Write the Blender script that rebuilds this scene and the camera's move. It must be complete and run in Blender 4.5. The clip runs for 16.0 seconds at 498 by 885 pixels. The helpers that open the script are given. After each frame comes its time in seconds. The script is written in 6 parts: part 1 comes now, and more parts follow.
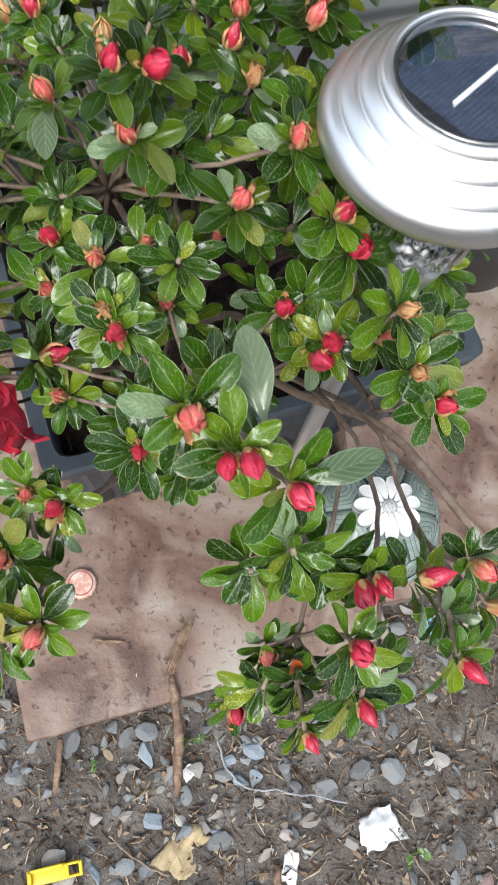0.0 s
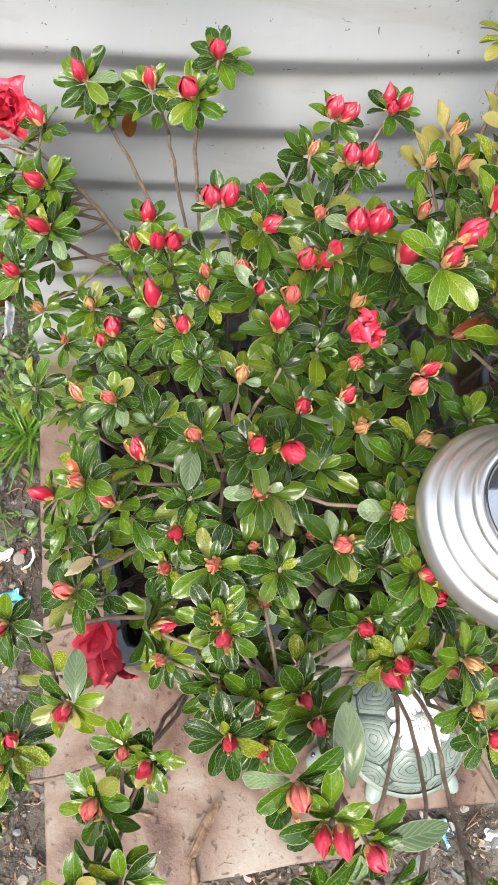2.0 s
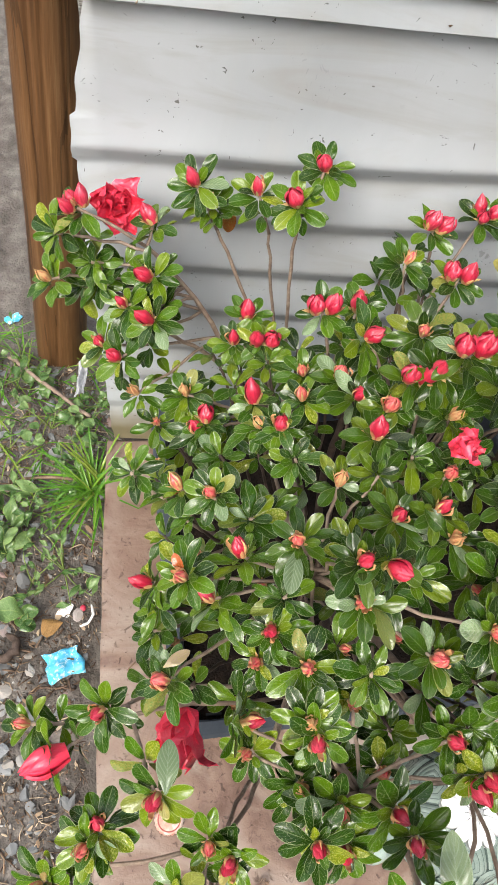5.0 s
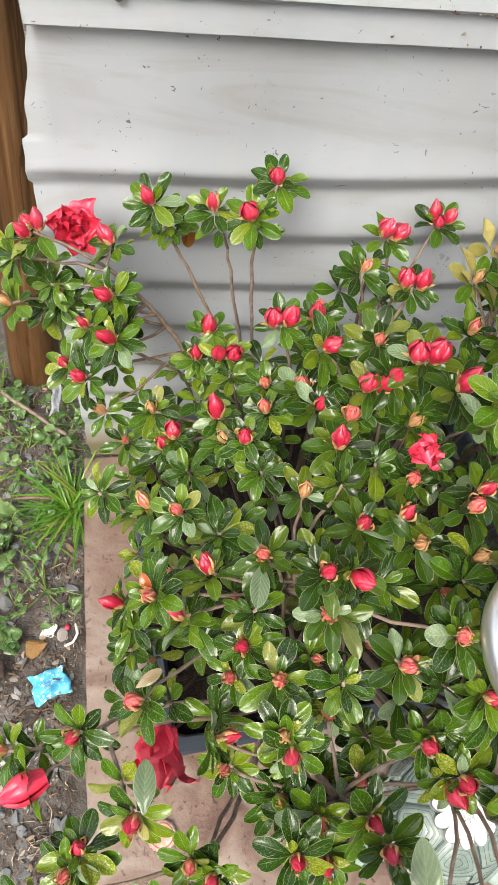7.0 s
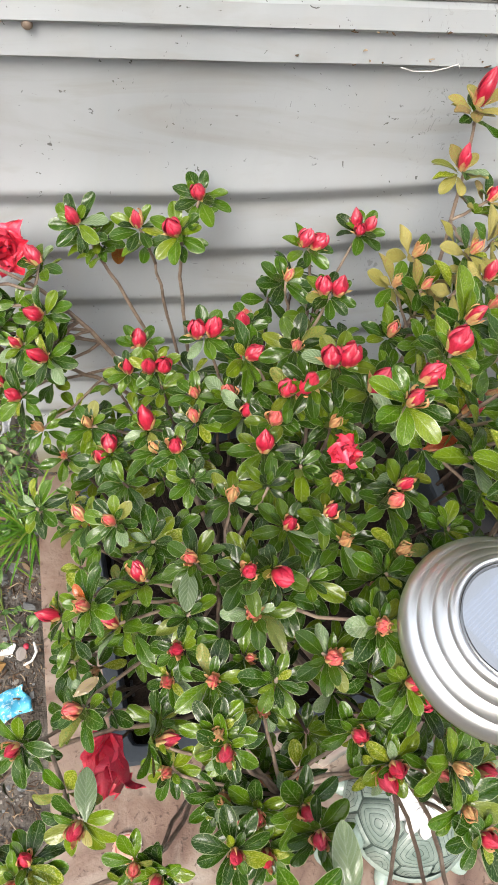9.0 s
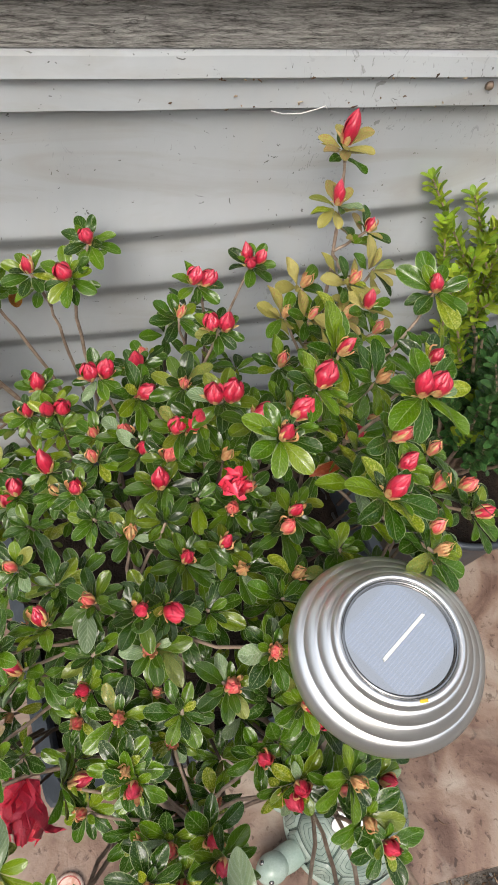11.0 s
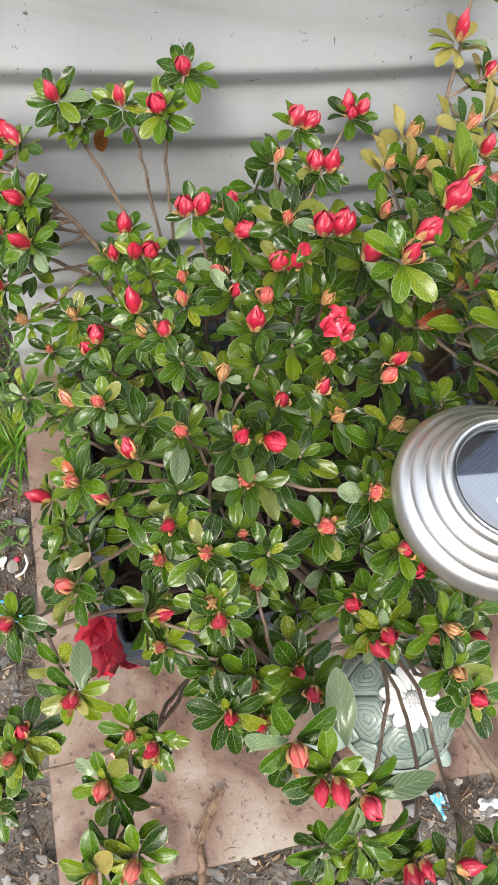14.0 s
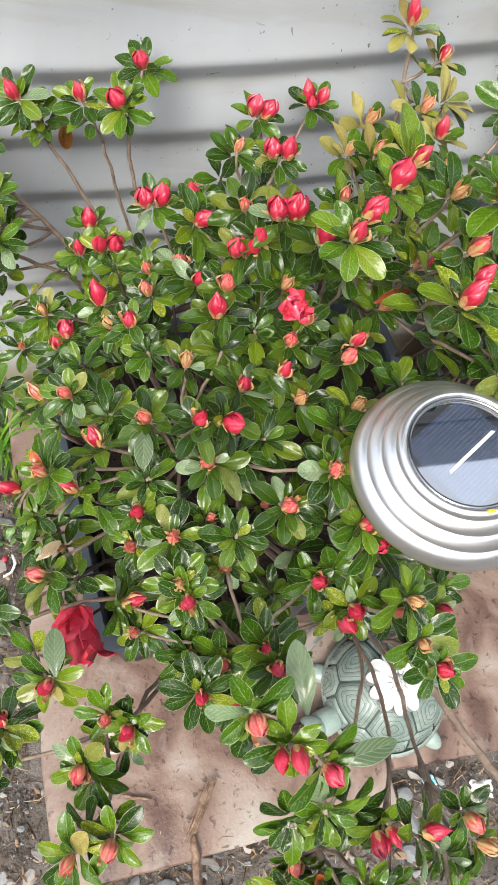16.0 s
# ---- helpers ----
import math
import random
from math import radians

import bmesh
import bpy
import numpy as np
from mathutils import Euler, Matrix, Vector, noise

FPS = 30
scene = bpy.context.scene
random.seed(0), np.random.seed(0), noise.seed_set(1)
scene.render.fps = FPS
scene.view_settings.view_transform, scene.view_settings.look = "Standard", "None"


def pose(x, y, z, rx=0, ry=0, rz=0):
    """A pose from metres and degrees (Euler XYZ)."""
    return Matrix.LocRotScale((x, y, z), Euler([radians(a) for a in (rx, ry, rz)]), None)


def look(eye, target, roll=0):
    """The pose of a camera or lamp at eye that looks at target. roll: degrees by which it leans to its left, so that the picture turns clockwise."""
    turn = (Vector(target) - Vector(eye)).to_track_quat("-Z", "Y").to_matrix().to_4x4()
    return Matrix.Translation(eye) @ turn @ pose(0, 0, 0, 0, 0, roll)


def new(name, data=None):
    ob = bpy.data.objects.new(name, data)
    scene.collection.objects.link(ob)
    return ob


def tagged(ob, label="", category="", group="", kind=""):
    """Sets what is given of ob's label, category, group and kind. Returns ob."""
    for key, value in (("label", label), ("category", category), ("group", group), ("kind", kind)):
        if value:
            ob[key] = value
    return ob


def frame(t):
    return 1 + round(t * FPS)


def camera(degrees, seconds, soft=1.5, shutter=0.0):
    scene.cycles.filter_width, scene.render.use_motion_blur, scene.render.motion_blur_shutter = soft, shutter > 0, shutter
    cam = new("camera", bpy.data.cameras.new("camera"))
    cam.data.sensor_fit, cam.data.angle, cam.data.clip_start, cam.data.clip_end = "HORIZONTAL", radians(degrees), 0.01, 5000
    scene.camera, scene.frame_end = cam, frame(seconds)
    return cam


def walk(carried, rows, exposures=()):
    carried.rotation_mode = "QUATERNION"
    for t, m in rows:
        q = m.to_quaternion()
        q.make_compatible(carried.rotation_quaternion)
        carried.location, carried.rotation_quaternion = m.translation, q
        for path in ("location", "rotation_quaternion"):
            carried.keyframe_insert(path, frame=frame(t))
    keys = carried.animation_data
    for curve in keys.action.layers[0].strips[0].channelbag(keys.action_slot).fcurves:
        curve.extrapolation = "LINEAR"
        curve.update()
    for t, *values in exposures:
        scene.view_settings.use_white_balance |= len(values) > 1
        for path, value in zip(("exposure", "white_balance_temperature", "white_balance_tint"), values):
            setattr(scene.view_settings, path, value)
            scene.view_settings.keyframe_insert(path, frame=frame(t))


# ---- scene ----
cam = camera(38.7, 16.0, soft=0.95, shutter=0.15)
PATH = [
    (0, (-0.011, -0.592, 0.771), (0.286, 0.034, -1.105), 14.6),
    (0.5, (-0.027, -0.562, 0.81), (0.254, 0.163, -1.033), 13.0),
    (1, (-0.03, -0.524, 0.845), (0.242, 0.275, -0.968), 14.8),
    (1.5, (-0.042, -0.5, 0.866), (0.214, 0.357, -0.923), 14.2),
    (2, (-0.046, -0.506, 0.868), (0.203, 0.357, -0.919), 13.6),
    (2.5, (-0.056, -0.509, 0.874), (0.186, 0.38, -0.902), 13.0),
    (3, (-0.065, -0.504, 0.876), (0.172, 0.394, -0.895), 13.6),
    (3.5, (-0.086, -0.497, 0.879), (0.099, 0.422, -0.887), 12.9),
    (3.7, (-0.089, -0.495, 0.881), (0.084, 0.43, -0.884), 12.3),
    (5.8, (-0.091, -0.475, 0.9), (0.074, 0.505, -0.836), 10.4),
    (6, (-0.088, -0.475, 0.898), (0.071, 0.5, -0.841), 9.8),
    (6.5, (-0.087, -0.474, 0.9), (0.077, 0.506, -0.836), 9.8),
    (7, (-0.075, -0.476, 0.902), (0.122, 0.504, -0.83), 9.8),
    (7.5, (-0.073, -0.481, 0.903), (0.14, 0.501, -0.826), 9.9),
    (8, (-0.07, -0.488, 0.905), (0.172, 0.487, -0.825), 11.1),
    (8.5, (-0.062, -0.491, 0.909), (0.201, 0.494, -0.811), 11.6),
    (9, (-0.047, -0.487, 0.915), (0.227, 0.513, -0.796), 10.3),
    (9.5, (-0.032, -0.498, 0.916), (0.308, 0.485, -0.792), 12.2),
    (10, (-0.022, -0.509, 0.922), (0.352, 0.481, -0.776), 12.7),
    (10.2, (-0.019, -0.513, 0.923), (0.364, 0.485, -0.768), 12.3),
    (12.3, (-0.007, -0.439, 0.962), (0.452, 0.573, -0.701), 13.6),
    (12.5, (-0.006, -0.444, 0.954), (0.432, 0.54, -0.732), 13.0),
    (13, (-0.027, -0.475, 0.913), (0.318, 0.428, -0.837), 12.7),
    (13.5, (-0.034, -0.496, 0.902), (0.289, 0.396, -0.859), 12.2),
    (14, (-0.051, -0.521, 0.888), (0.25, 0.341, -0.892), 13.3),
    (14.5, (-0.055, -0.529, 0.882), (0.231, 0.319, -0.907), 13.7),
    (15, (-0.048, -0.528, 0.887), (0.239, 0.327, -0.897), 13.0),
    (15.5, (-0.046, -0.527, 0.887), (0.236, 0.331, -0.897), 12.1),
    (16, (-0.032, -0.536, 0.891), (0.272, 0.328, -0.888), 11.4),
]
walk(cam, [(t, look(e, g, r)) for t, e, g, r in PATH], [(0, 0.68, 5800, 6), (1.0, 0.76, 5850, 6), (1.6, 1.0, 6250, 8), (3.5, 1.15, 6250, 8), (6, 0.94, 6300, 8), (8.2, 1.08, 6350, 8), (9, 0.92, 6350, 8), (10, 0.7, 6350, 8), (12.4, 0.54, 6400, 8), (13, 0.57, 6450, 9), (14, 0.82, 6300, 8), (15, 0.98, 6200, 8), (16, 0.96, 6150, 8)])

# ---- light ----
world = bpy.data.worlds.new("sky")
scene.world = world
world.use_nodes = True
wn, wl = world.node_tree.nodes, world.node_tree.links
sky = wn.new("ShaderNodeTexSky")
sky.sky_type = "NISHITA"
sky.sun_disc = False
sky.sun_elevation, sky.sun_rotation = radians(52), radians(207)
sky.air_density, sky.dust_density, sky.ozone_density = 1.0, 9.0, 0.6
# thin cloud evens the clear sky out
cloud = wn.new("ShaderNodeMix")
cloud.data_type = "RGBA"
cloud.inputs[0].default_value, cloud.inputs[7].default_value = 0.4, (6.4, 6.5, 6.6, 1)
wl.new(sky.outputs["Color"], cloud.inputs[6])
wl.new(cloud.outputs[2], wn["Background"].inputs["Color"])
wn["Background"].inputs["Strength"].default_value = 0.15
sun = new("sun", bpy.data.lights.new("sun", "SUN"))
sun.data.energy, sun.data.angle, sun.data.color = 1.0, radians(24), (1.0, 0.985, 0.955)
sun.matrix_world = look((-0.75, -1.45, 2.1), (0, 0, 0))


# ---- materials ----
def material(name, rough=0.5, metal=0.0, spec=0.5):
    m = bpy.data.materials.new(name)
    m.use_nodes = True
    b = m.node_tree.nodes["Principled BSDF"]
    b.inputs["Roughness"].default_value = rough
    b.inputs["Metallic"].default_value = metal
    b.inputs["Specular IOR Level"].default_value = spec
    return m, m.node_tree.nodes, m.node_tree.links, b


def ramp(nodes, stops):
    r = nodes.new("ShaderNodeValToRGB")
    while len(r.color_ramp.elements) < len(stops):
        r.color_ramp.elements.new(0.5)
    for e, (p, c) in zip(r.color_ramp.elements, stops):
        e.position, e.color = p, (*c, 1)
    return r


def noise_tex(nodes, links, scale, detail=5, coords="Object", stretch=None, rough=0.55, distort=0.0):
    n = nodes.new("ShaderNodeTexNoise")
    n.inputs["Scale"].default_value, n.inputs["Detail"].default_value = scale, detail
    n.inputs["Roughness"].default_value, n.inputs["Distortion"].default_value = rough, distort
    c = nodes.new("ShaderNodeTexCoord")
    if stretch:
        mp = nodes.new("ShaderNodeMapping")
        mp.inputs["Scale"].default_value = stretch
        links.new(c.outputs[coords], mp.inputs["Vector"])
        links.new(mp.outputs["Vector"], n.inputs["Vector"])
    else:
        links.new(c.outputs[coords], n.inputs["Vector"])
    return n


def mixed(nodes, links, fac, a, b, mode="MIX"):
    """Mix two colours or colour sockets by a number or a socket."""
    x = nodes.new("ShaderNodeMix")
    x.data_type, x.blend_type = "RGBA", mode
    for key, v in ((0, fac), (6, a), (7, b)):
        if isinstance(v, bpy.types.NodeSocket):
            links.new(v, x.inputs[key])
        else:
            x.inputs[key].default_value = (*v, 1) if isinstance(v, tuple) else v
    return x.outputs[2]


def math_node(nodes, links, op, a, b=0.0, c=0.0):
    x = nodes.new("ShaderNodeMath")
    x.operation = op
    for i, v in enumerate((a, b, c)):
        if isinstance(v, bpy.types.NodeSocket):
            links.new(v, x.inputs[i])
        else:
            x.inputs[i].default_value = v
    return x.outputs[0]


def bump(nodes, links, bsdf, height, strength=0.3, distance=0.001):
    b = nodes.new("ShaderNodeBump")
    b.inputs["Strength"].default_value, b.inputs["Distance"].default_value = strength, distance
    links.new(height, b.inputs["Height"])
    links.new(b.outputs["Normal"], bsdf.inputs["Normal"])


def grainy(name, stops, scale=40, rough=0.6, fine=400, bump_by=0.3, distance=0.001, stretch=None, metal=0.0, spec=0.5, second=None):
    """A surface with colour variation at two scales and fine relief."""
    m, n, l, b = material(name, rough, metal, spec)
    big = noise_tex(n, l, scale, 6, stretch=stretch, distort=0.4)
    r = ramp(n, stops)
    l.new(big.outputs["Fac"], r.inputs["Fac"])
    small = noise_tex(n, l, fine, 3, stretch=stretch)
    colour = mixed(n, l, math_node(n, l, "MULTIPLY", small.outputs["Fac"], 0.5), r.outputs["Color"], second or tuple(c * 0.55 for c in stops[0][1]))
    l.new(colour, b.inputs["Base Color"])
    bump(n, l, b, small.outputs["Fac"], bump_by, distance)
    return m


def varied(nodes, links):
    """A number that differs from piece to piece, for single objects and for joined islands alike."""
    o, g = nodes.new("ShaderNodeObjectInfo"), nodes.new("ShaderNodeNewGeometry")
    return math_node(nodes, links, "FRACT", math_node(nodes, links, "ADD", o.outputs["Random"], g.outputs["Random Per Island"]))


def leaf_material(name, stops, mottle=(0.35, 0.36, 0.06), rough=0.34, rim=(0.3, 0.36, 0.1), mottle_from=0.96, veins=0.045):
    m, n, l, b = material(name, rough, 0.0, 0.08)
    v = varied(n, l)
    r = ramp(n, stops)
    l.new(v, r.inputs["Fac"])
    uv = n.new("ShaderNodeUVMap")
    s = n.new("ShaderNodeSeparateXYZ")
    l.new(uv.outputs["UV"], s.inputs[0])
    across = math_node(n, l, "ABSOLUTE", math_node(n, l, "SUBTRACT", s.outputs["Y"], 0.5))
    # side veins slant away from the midrib
    vein = math_node(n, l, "SINE", math_node(n, l, "MULTIPLY", math_node(n, l, "SUBTRACT", s.outputs["X"], math_node(n, l, "MULTIPLY", across, 0.7)), 48.0))
    vein = math_node(n, l, "POWER", math_node(n, l, "MULTIPLY_ADD", vein, 0.5, 0.5), 6.0)
    rib = math_node(n, l, "LESS_THAN", across, 0.022)
    # pale leaf edge, with the wet glint of curled margins painted in
    edge = math_node(n, l, "GREATER_THAN", across, 0.465)
    spots = noise_tex(n, l, 900, 3, "Object")
    patch = noise_tex(n, l, 220, 3, "Object")
    c = mixed(n, l, math_node(n, l, "MULTIPLY", patch.outputs["Fac"], 0.5), r.outputs["Color"], tuple(x * 0.45 for x in stops[0][1]))
    c = mixed(n, l, math_node(n, l, "MULTIPLY", vein, veins), c, rim)
    c = mixed(n, l, math_node(n, l, "MULTIPLY", math_node(n, l, "MAXIMUM", math_node(n, l, "MULTIPLY", rib, 0.45), edge), 0.5), c, rim)
    sick = math_node(n, l, "GREATER_THAN", v, mottle_from)
    dots = math_node(n, l, "MULTIPLY", math_node(n, l, "GREATER_THAN", spots.outputs["Fac"], 0.54), sick)
    c = mixed(n, l, math_node(n, l, "MULTIPLY", dots, 0.6), c, mottle)
    pale = math_node(n, l, "GREATER_THAN", spots.outputs["Fac"], 0.615)
    c = mixed(n, l, math_node(n, l, "MULTIPLY", pale, 0.22), c, (0.36, 0.4, 0.2))
    l.new(c, b.inputs["Base Color"])
    rr = math_node(n, l, "MULTIPLY_ADD", patch.outputs["Fac"], 0.35, rough - 0.16)
    l.new(rr, b.inputs["Roughness"])
    b.inputs["Coat Weight"].default_value, b.inputs["Coat Roughness"].default_value = 0.5, 0.09
    h = math_node(n, l, "MULTIPLY_ADD", vein, -0.2, math_node(n, l, "MULTIPLY_ADD", patch.outputs["Fac"], 1.7, math_node(n, l, "MULTIPLY", spots.outputs["Fac"], 0.35)))
    bump(n, l, b, h, 0.75, 0.0008)
    return m


LEAF = leaf_material("azalea_leaf", [(0.0, (0.01, 0.032, 0.001)), (0.3, (0.027, 0.08, 0.001)), (0.6, (0.063, 0.147, 0.001)), (0.85, (0.112, 0.2, 0.002)), (1.0, (0.195, 0.25, 0.006))], rim=(0.4, 0.46, 0.24))
PALE_LEAF = leaf_material("pale_leaf", [(0.0, (0.12, 0.19, 0.08)), (1.0, (0.27, 0.34, 0.19))], mottle=(0.1, 0.19, 0.07), rough=0.36, rim=(0.4, 0.48, 0.34), mottle_from=0.3, veins=0.3)
PINK_LEAF = leaf_material("pinkish_leaf", [(0.0, (0.36, 0.26, 0.16)), (1.0, (0.46, 0.32, 0.24))], rim=(0.5, 0.36, 0.28), mottle_from=0.3)
YELLOW_LEAF = leaf_material("yellow_leaf", [(0.0, (0.12, 0.17, 0.02)), (0.5, (0.26, 0.24, 0.06)), (1.0, (0.12, 0.17, 0.025))], mottle=(0.05, 0.14, 0.01), mottle_from=0.4, veins=0.12)
FADED_LEAF = leaf_material("faded_leaf", [(0.0, (0.25, 0.23, 0.05)), (0.4, (0.42, 0.36, 0.12)), (0.7, (0.33, 0.31, 0.08)), (1.0, (0.24, 0.18, 0.08))], mottle=(0.28, 0.12, 0.06), mottle_from=0.6, veins=0.1)
RUST_LEAF = leaf_material("rust_leaf", [(0.0, (0.5, 0.12, 0.015)), (0.5, (0.3, 0.05, 0.02)), (1.0, (0.6, 0.2, 0.02))], rim=(0.5, 0.3, 0.1), mottle_from=0.6)
BOX_LEAF = leaf_material("box_leaf", [(0.0, (0.14, 0.26, 0.015)), (0.5, (0.28, 0.42, 0.02)), (1.0, (0.42, 0.5, 0.04))], rough=0.35, mottle_from=2.0)
BOX_DARK = leaf_material("box_leaf_dark", [(0.0, (0.02, 0.08, 0.02)), (1.0, (0.06, 0.16, 0.04))], rough=0.32, mottle_from=2.0)
WEED_LEAF = leaf_material("weed_leaf", [(0.0, (0.04, 0.1, 0.02)), (0.6, (0.1, 0.19, 0.05)), (1.0, (0.19, 0.29, 0.1))], rough=0.5, mottle_from=2.0)
GRASS = leaf_material("grass_blade", [(0.0, (0.04, 0.16, 0.005)), (0.7, (0.12, 0.3, 0.012)), (1.0, (0.24, 0.3, 0.04))], rough=0.45, mottle_from=2.0)


def petal_material(name, stops, rough=0.38, streak=(0.34, 0.006, 0.03)):
    m, n, l, b = material(name, rough, 0.0, 0.5)
    v = varied(n, l)
    r = ramp(n, stops)
    l.new(v, r.inputs["Fac"])
    s = noise_tex(n, l, 260, 4, stretch=(3, 3, 0.5))
    sr = ramp(n, [(0.38, (0, 0, 0)), (0.62, (1, 1, 1))])
    l.new(s.outputs["Fac"], sr.inputs["Fac"])
    c = mixed(n, l, math_node(n, l, "MULTIPLY", sr.outputs["Color"], 0.6), r.outputs["Color"], streak)
    l.new(c, b.inputs["Base Color"])
    b.inputs["Subsurface Weight"].default_value = 0.12
    b.inputs["Coat Weight"].default_value, b.inputs["Coat Roughness"].default_value = 0.5, 0.22
    b.inputs["Subsurface Radius"].default_value = (0.004, 0.001, 0.001)
    bump(n, l, b, s.outputs["Fac"], 0.8, 0.0009)
    return m


PETAL = petal_material("red_petal", [(0.0, (0.43, 0.012, 0.04)), (0.5, (0.55, 0.022, 0.06)), (1.0, (0.64, 0.06, 0.11))])
BUD_TIP = petal_material("pink_bud", [(0.0, (0.58, 0.03, 0.055)), (0.5, (0.64, 0.07, 0.09)), (1.0, (0.66, 0.14, 0.12))], streak=(0.68, 0.3, 0.2))
FLOWER = petal_material("open_petal", [(0.0, (0.7, 0.018, 0.05)), (0.5, (0.78, 0.035, 0.08)), (1.0, (0.84, 0.07, 0.13))], streak=(0.72, 0.04, 0.09))
BRACT = grainy("bud_scale", [(0.3, (0.5, 0.12, 0.08)), (0.45, (0.6, 0.32, 0.13)), (0.58, (0.62, 0.46, 0.2)), (0.72, (0.36, 0.42, 0.09))], 260, 0.55, 900, 0.4, 0.0005)
BARK = grainy("azalea_bark", [(0.3, (0.045, 0.028, 0.02)), (0.6, (0.1, 0.066, 0.046)), (0.75, (0.17, 0.12, 0.085))], 90, 0.75, 700, 0.7, 0.001)
TWIG = grainy("young_twig", [(0.3, (0.18, 0.125, 0.09)), (0.55, (0.31, 0.23, 0.17)), (0.72, (0.43, 0.345, 0.265))], 120, 0.65, 800, 0.5, 0.0006)
SOIL = grainy("damp_soil", [(0.25, (0.058, 0.05, 0.043)), (0.5, (0.15, 0.131, 0.113)), (0.75, (0.28, 0.252, 0.224))], 30, 0.9, 260, 0.9, 0.004, spec=0.25)
COMPOST = grainy("potting_compost", [(0.3, (0.008, 0.006, 0.005)), (0.7, (0.03, 0.02, 0.014))], 60, 0.95, 350, 0.9, 0.004, spec=0.15)
STONE = grainy("gravel_stone", [(0.3, (0.13, 0.14, 0.15)), (0.5, (0.24, 0.255, 0.265)), (0.72, (0.36, 0.36, 0.35))], 60, 0.6, 500, 0.35, 0.001)
LITTER = grainy("bark_litter", [(0.3, (0.06, 0.035, 0.022)), (0.55, (0.17, 0.11, 0.07)), (0.8, (0.34, 0.25, 0.16))], 70, 0.85, 400, 0.6, 0.001)
DEADWOOD = grainy("dead_stick", [(0.3, (0.1, 0.058, 0.038)), (0.5, (0.26, 0.165, 0.105)), (0.7, (0.44, 0.32, 0.22))], 120, 0.75, 500, 0.7, 0.001, stretch=(1, 1, 0.2))
PLASTIC = grainy("grey_plastic", [(0.3, (0.034, 0.043, 0.055)), (0.6, (0.06, 0.072, 0.088)), (0.75, (0.095, 0.108, 0.122))], 25, 0.42, 500, 0.15, 0.0004)
BLACK_PLASTIC = grainy("black_plastic", [(0.3, (0.012, 0.012, 0.013)), (0.7, (0.03, 0.03, 0.032))], 25, 0.45, 500, 0.15, 0.0004)
WHITE_BIT = grainy("white_scrap", [(0.3, (0.6, 0.6, 0.58)), (0.6, (0.82, 0.82, 0.8))], 60, 0.6, 400, 0.3, 0.0006, second=(0.6, 0.6, 0.58))


def slab_material():
    m, n, l, b = material("red_concrete_slab", 0.6, 0, 0.45)
    big = noise_tex(n, l, 8, 8, distort=0.9)
    r = ramp(n, [(0.36, (0.1, 0.056, 0.04)), (0.46, (0.2, 0.13, 0.096)), (0.56, (0.285, 0.222, 0.178)), (0.7, (0.35, 0.308, 0.262))])
    l.new(big.outputs["Fac"], r.inputs["Fac"])
    mid = noise_tex(n, l, 105, 5, distort=0.6)
    dark = ramp(n, [(0.58, (1, 1, 1)), (0.67, (0.42, 0.37, 0.34))])
    l.new(mid.outputs["Fac"], dark.inputs["Fac"])
    c = mixed(n, l, 1.0, r.outputs["Color"], dark.outputs["Color"], "MULTIPLY")
    mud = noise_tex(n, l, 16, 5, distort=0.5)
    mr = ramp(n, [(0.56, (0, 0, 0)), (0.7, (1, 1, 1))])
    l.new(mud.outputs["Fac"], mr.inputs["Fac"])
    c = mixed(n, l, math_node(n, l, "MULTIPLY", mr.outputs["Color"], 0.5), c, (0.38, 0.32, 0.265))
    co = n.new("ShaderNodeTexCoord")
    sep = n.new("ShaderNodeSeparateXYZ")
    l.new(co.outputs["Object"], sep.inputs[0])
    damp = math_node(n, l, "MULTIPLY_ADD", sep.outputs["Y"], 3.0, math_node(n, l, "MULTIPLY_ADD", mud.outputs["Fac"], 2.4, -2.4))
    damp = math_node(n, l, "MINIMUM", math_node(n, l, "MAXIMUM", damp, 0.0), 0.6)
    c = mixed(n, l, damp, c, (0.15, 0.088, 0.06))
    l.new(c, b.inputs["Base Color"])
    wet = math_node(n, l, "MULTIPLY_ADD", big.outputs["Fac"], 0.7, 0.12)
    l.new(wet, b.inputs["Roughness"])
    fine = noise_tex(n, l, 240, 4)
    bump(n, l, b, math_node(n, l, "MULTIPLY_ADD", mid.outputs["Fac"], 1.5, fine.outputs["Fac"]), 0.5, 0.0012)
    return m


SLAB = slab_material()


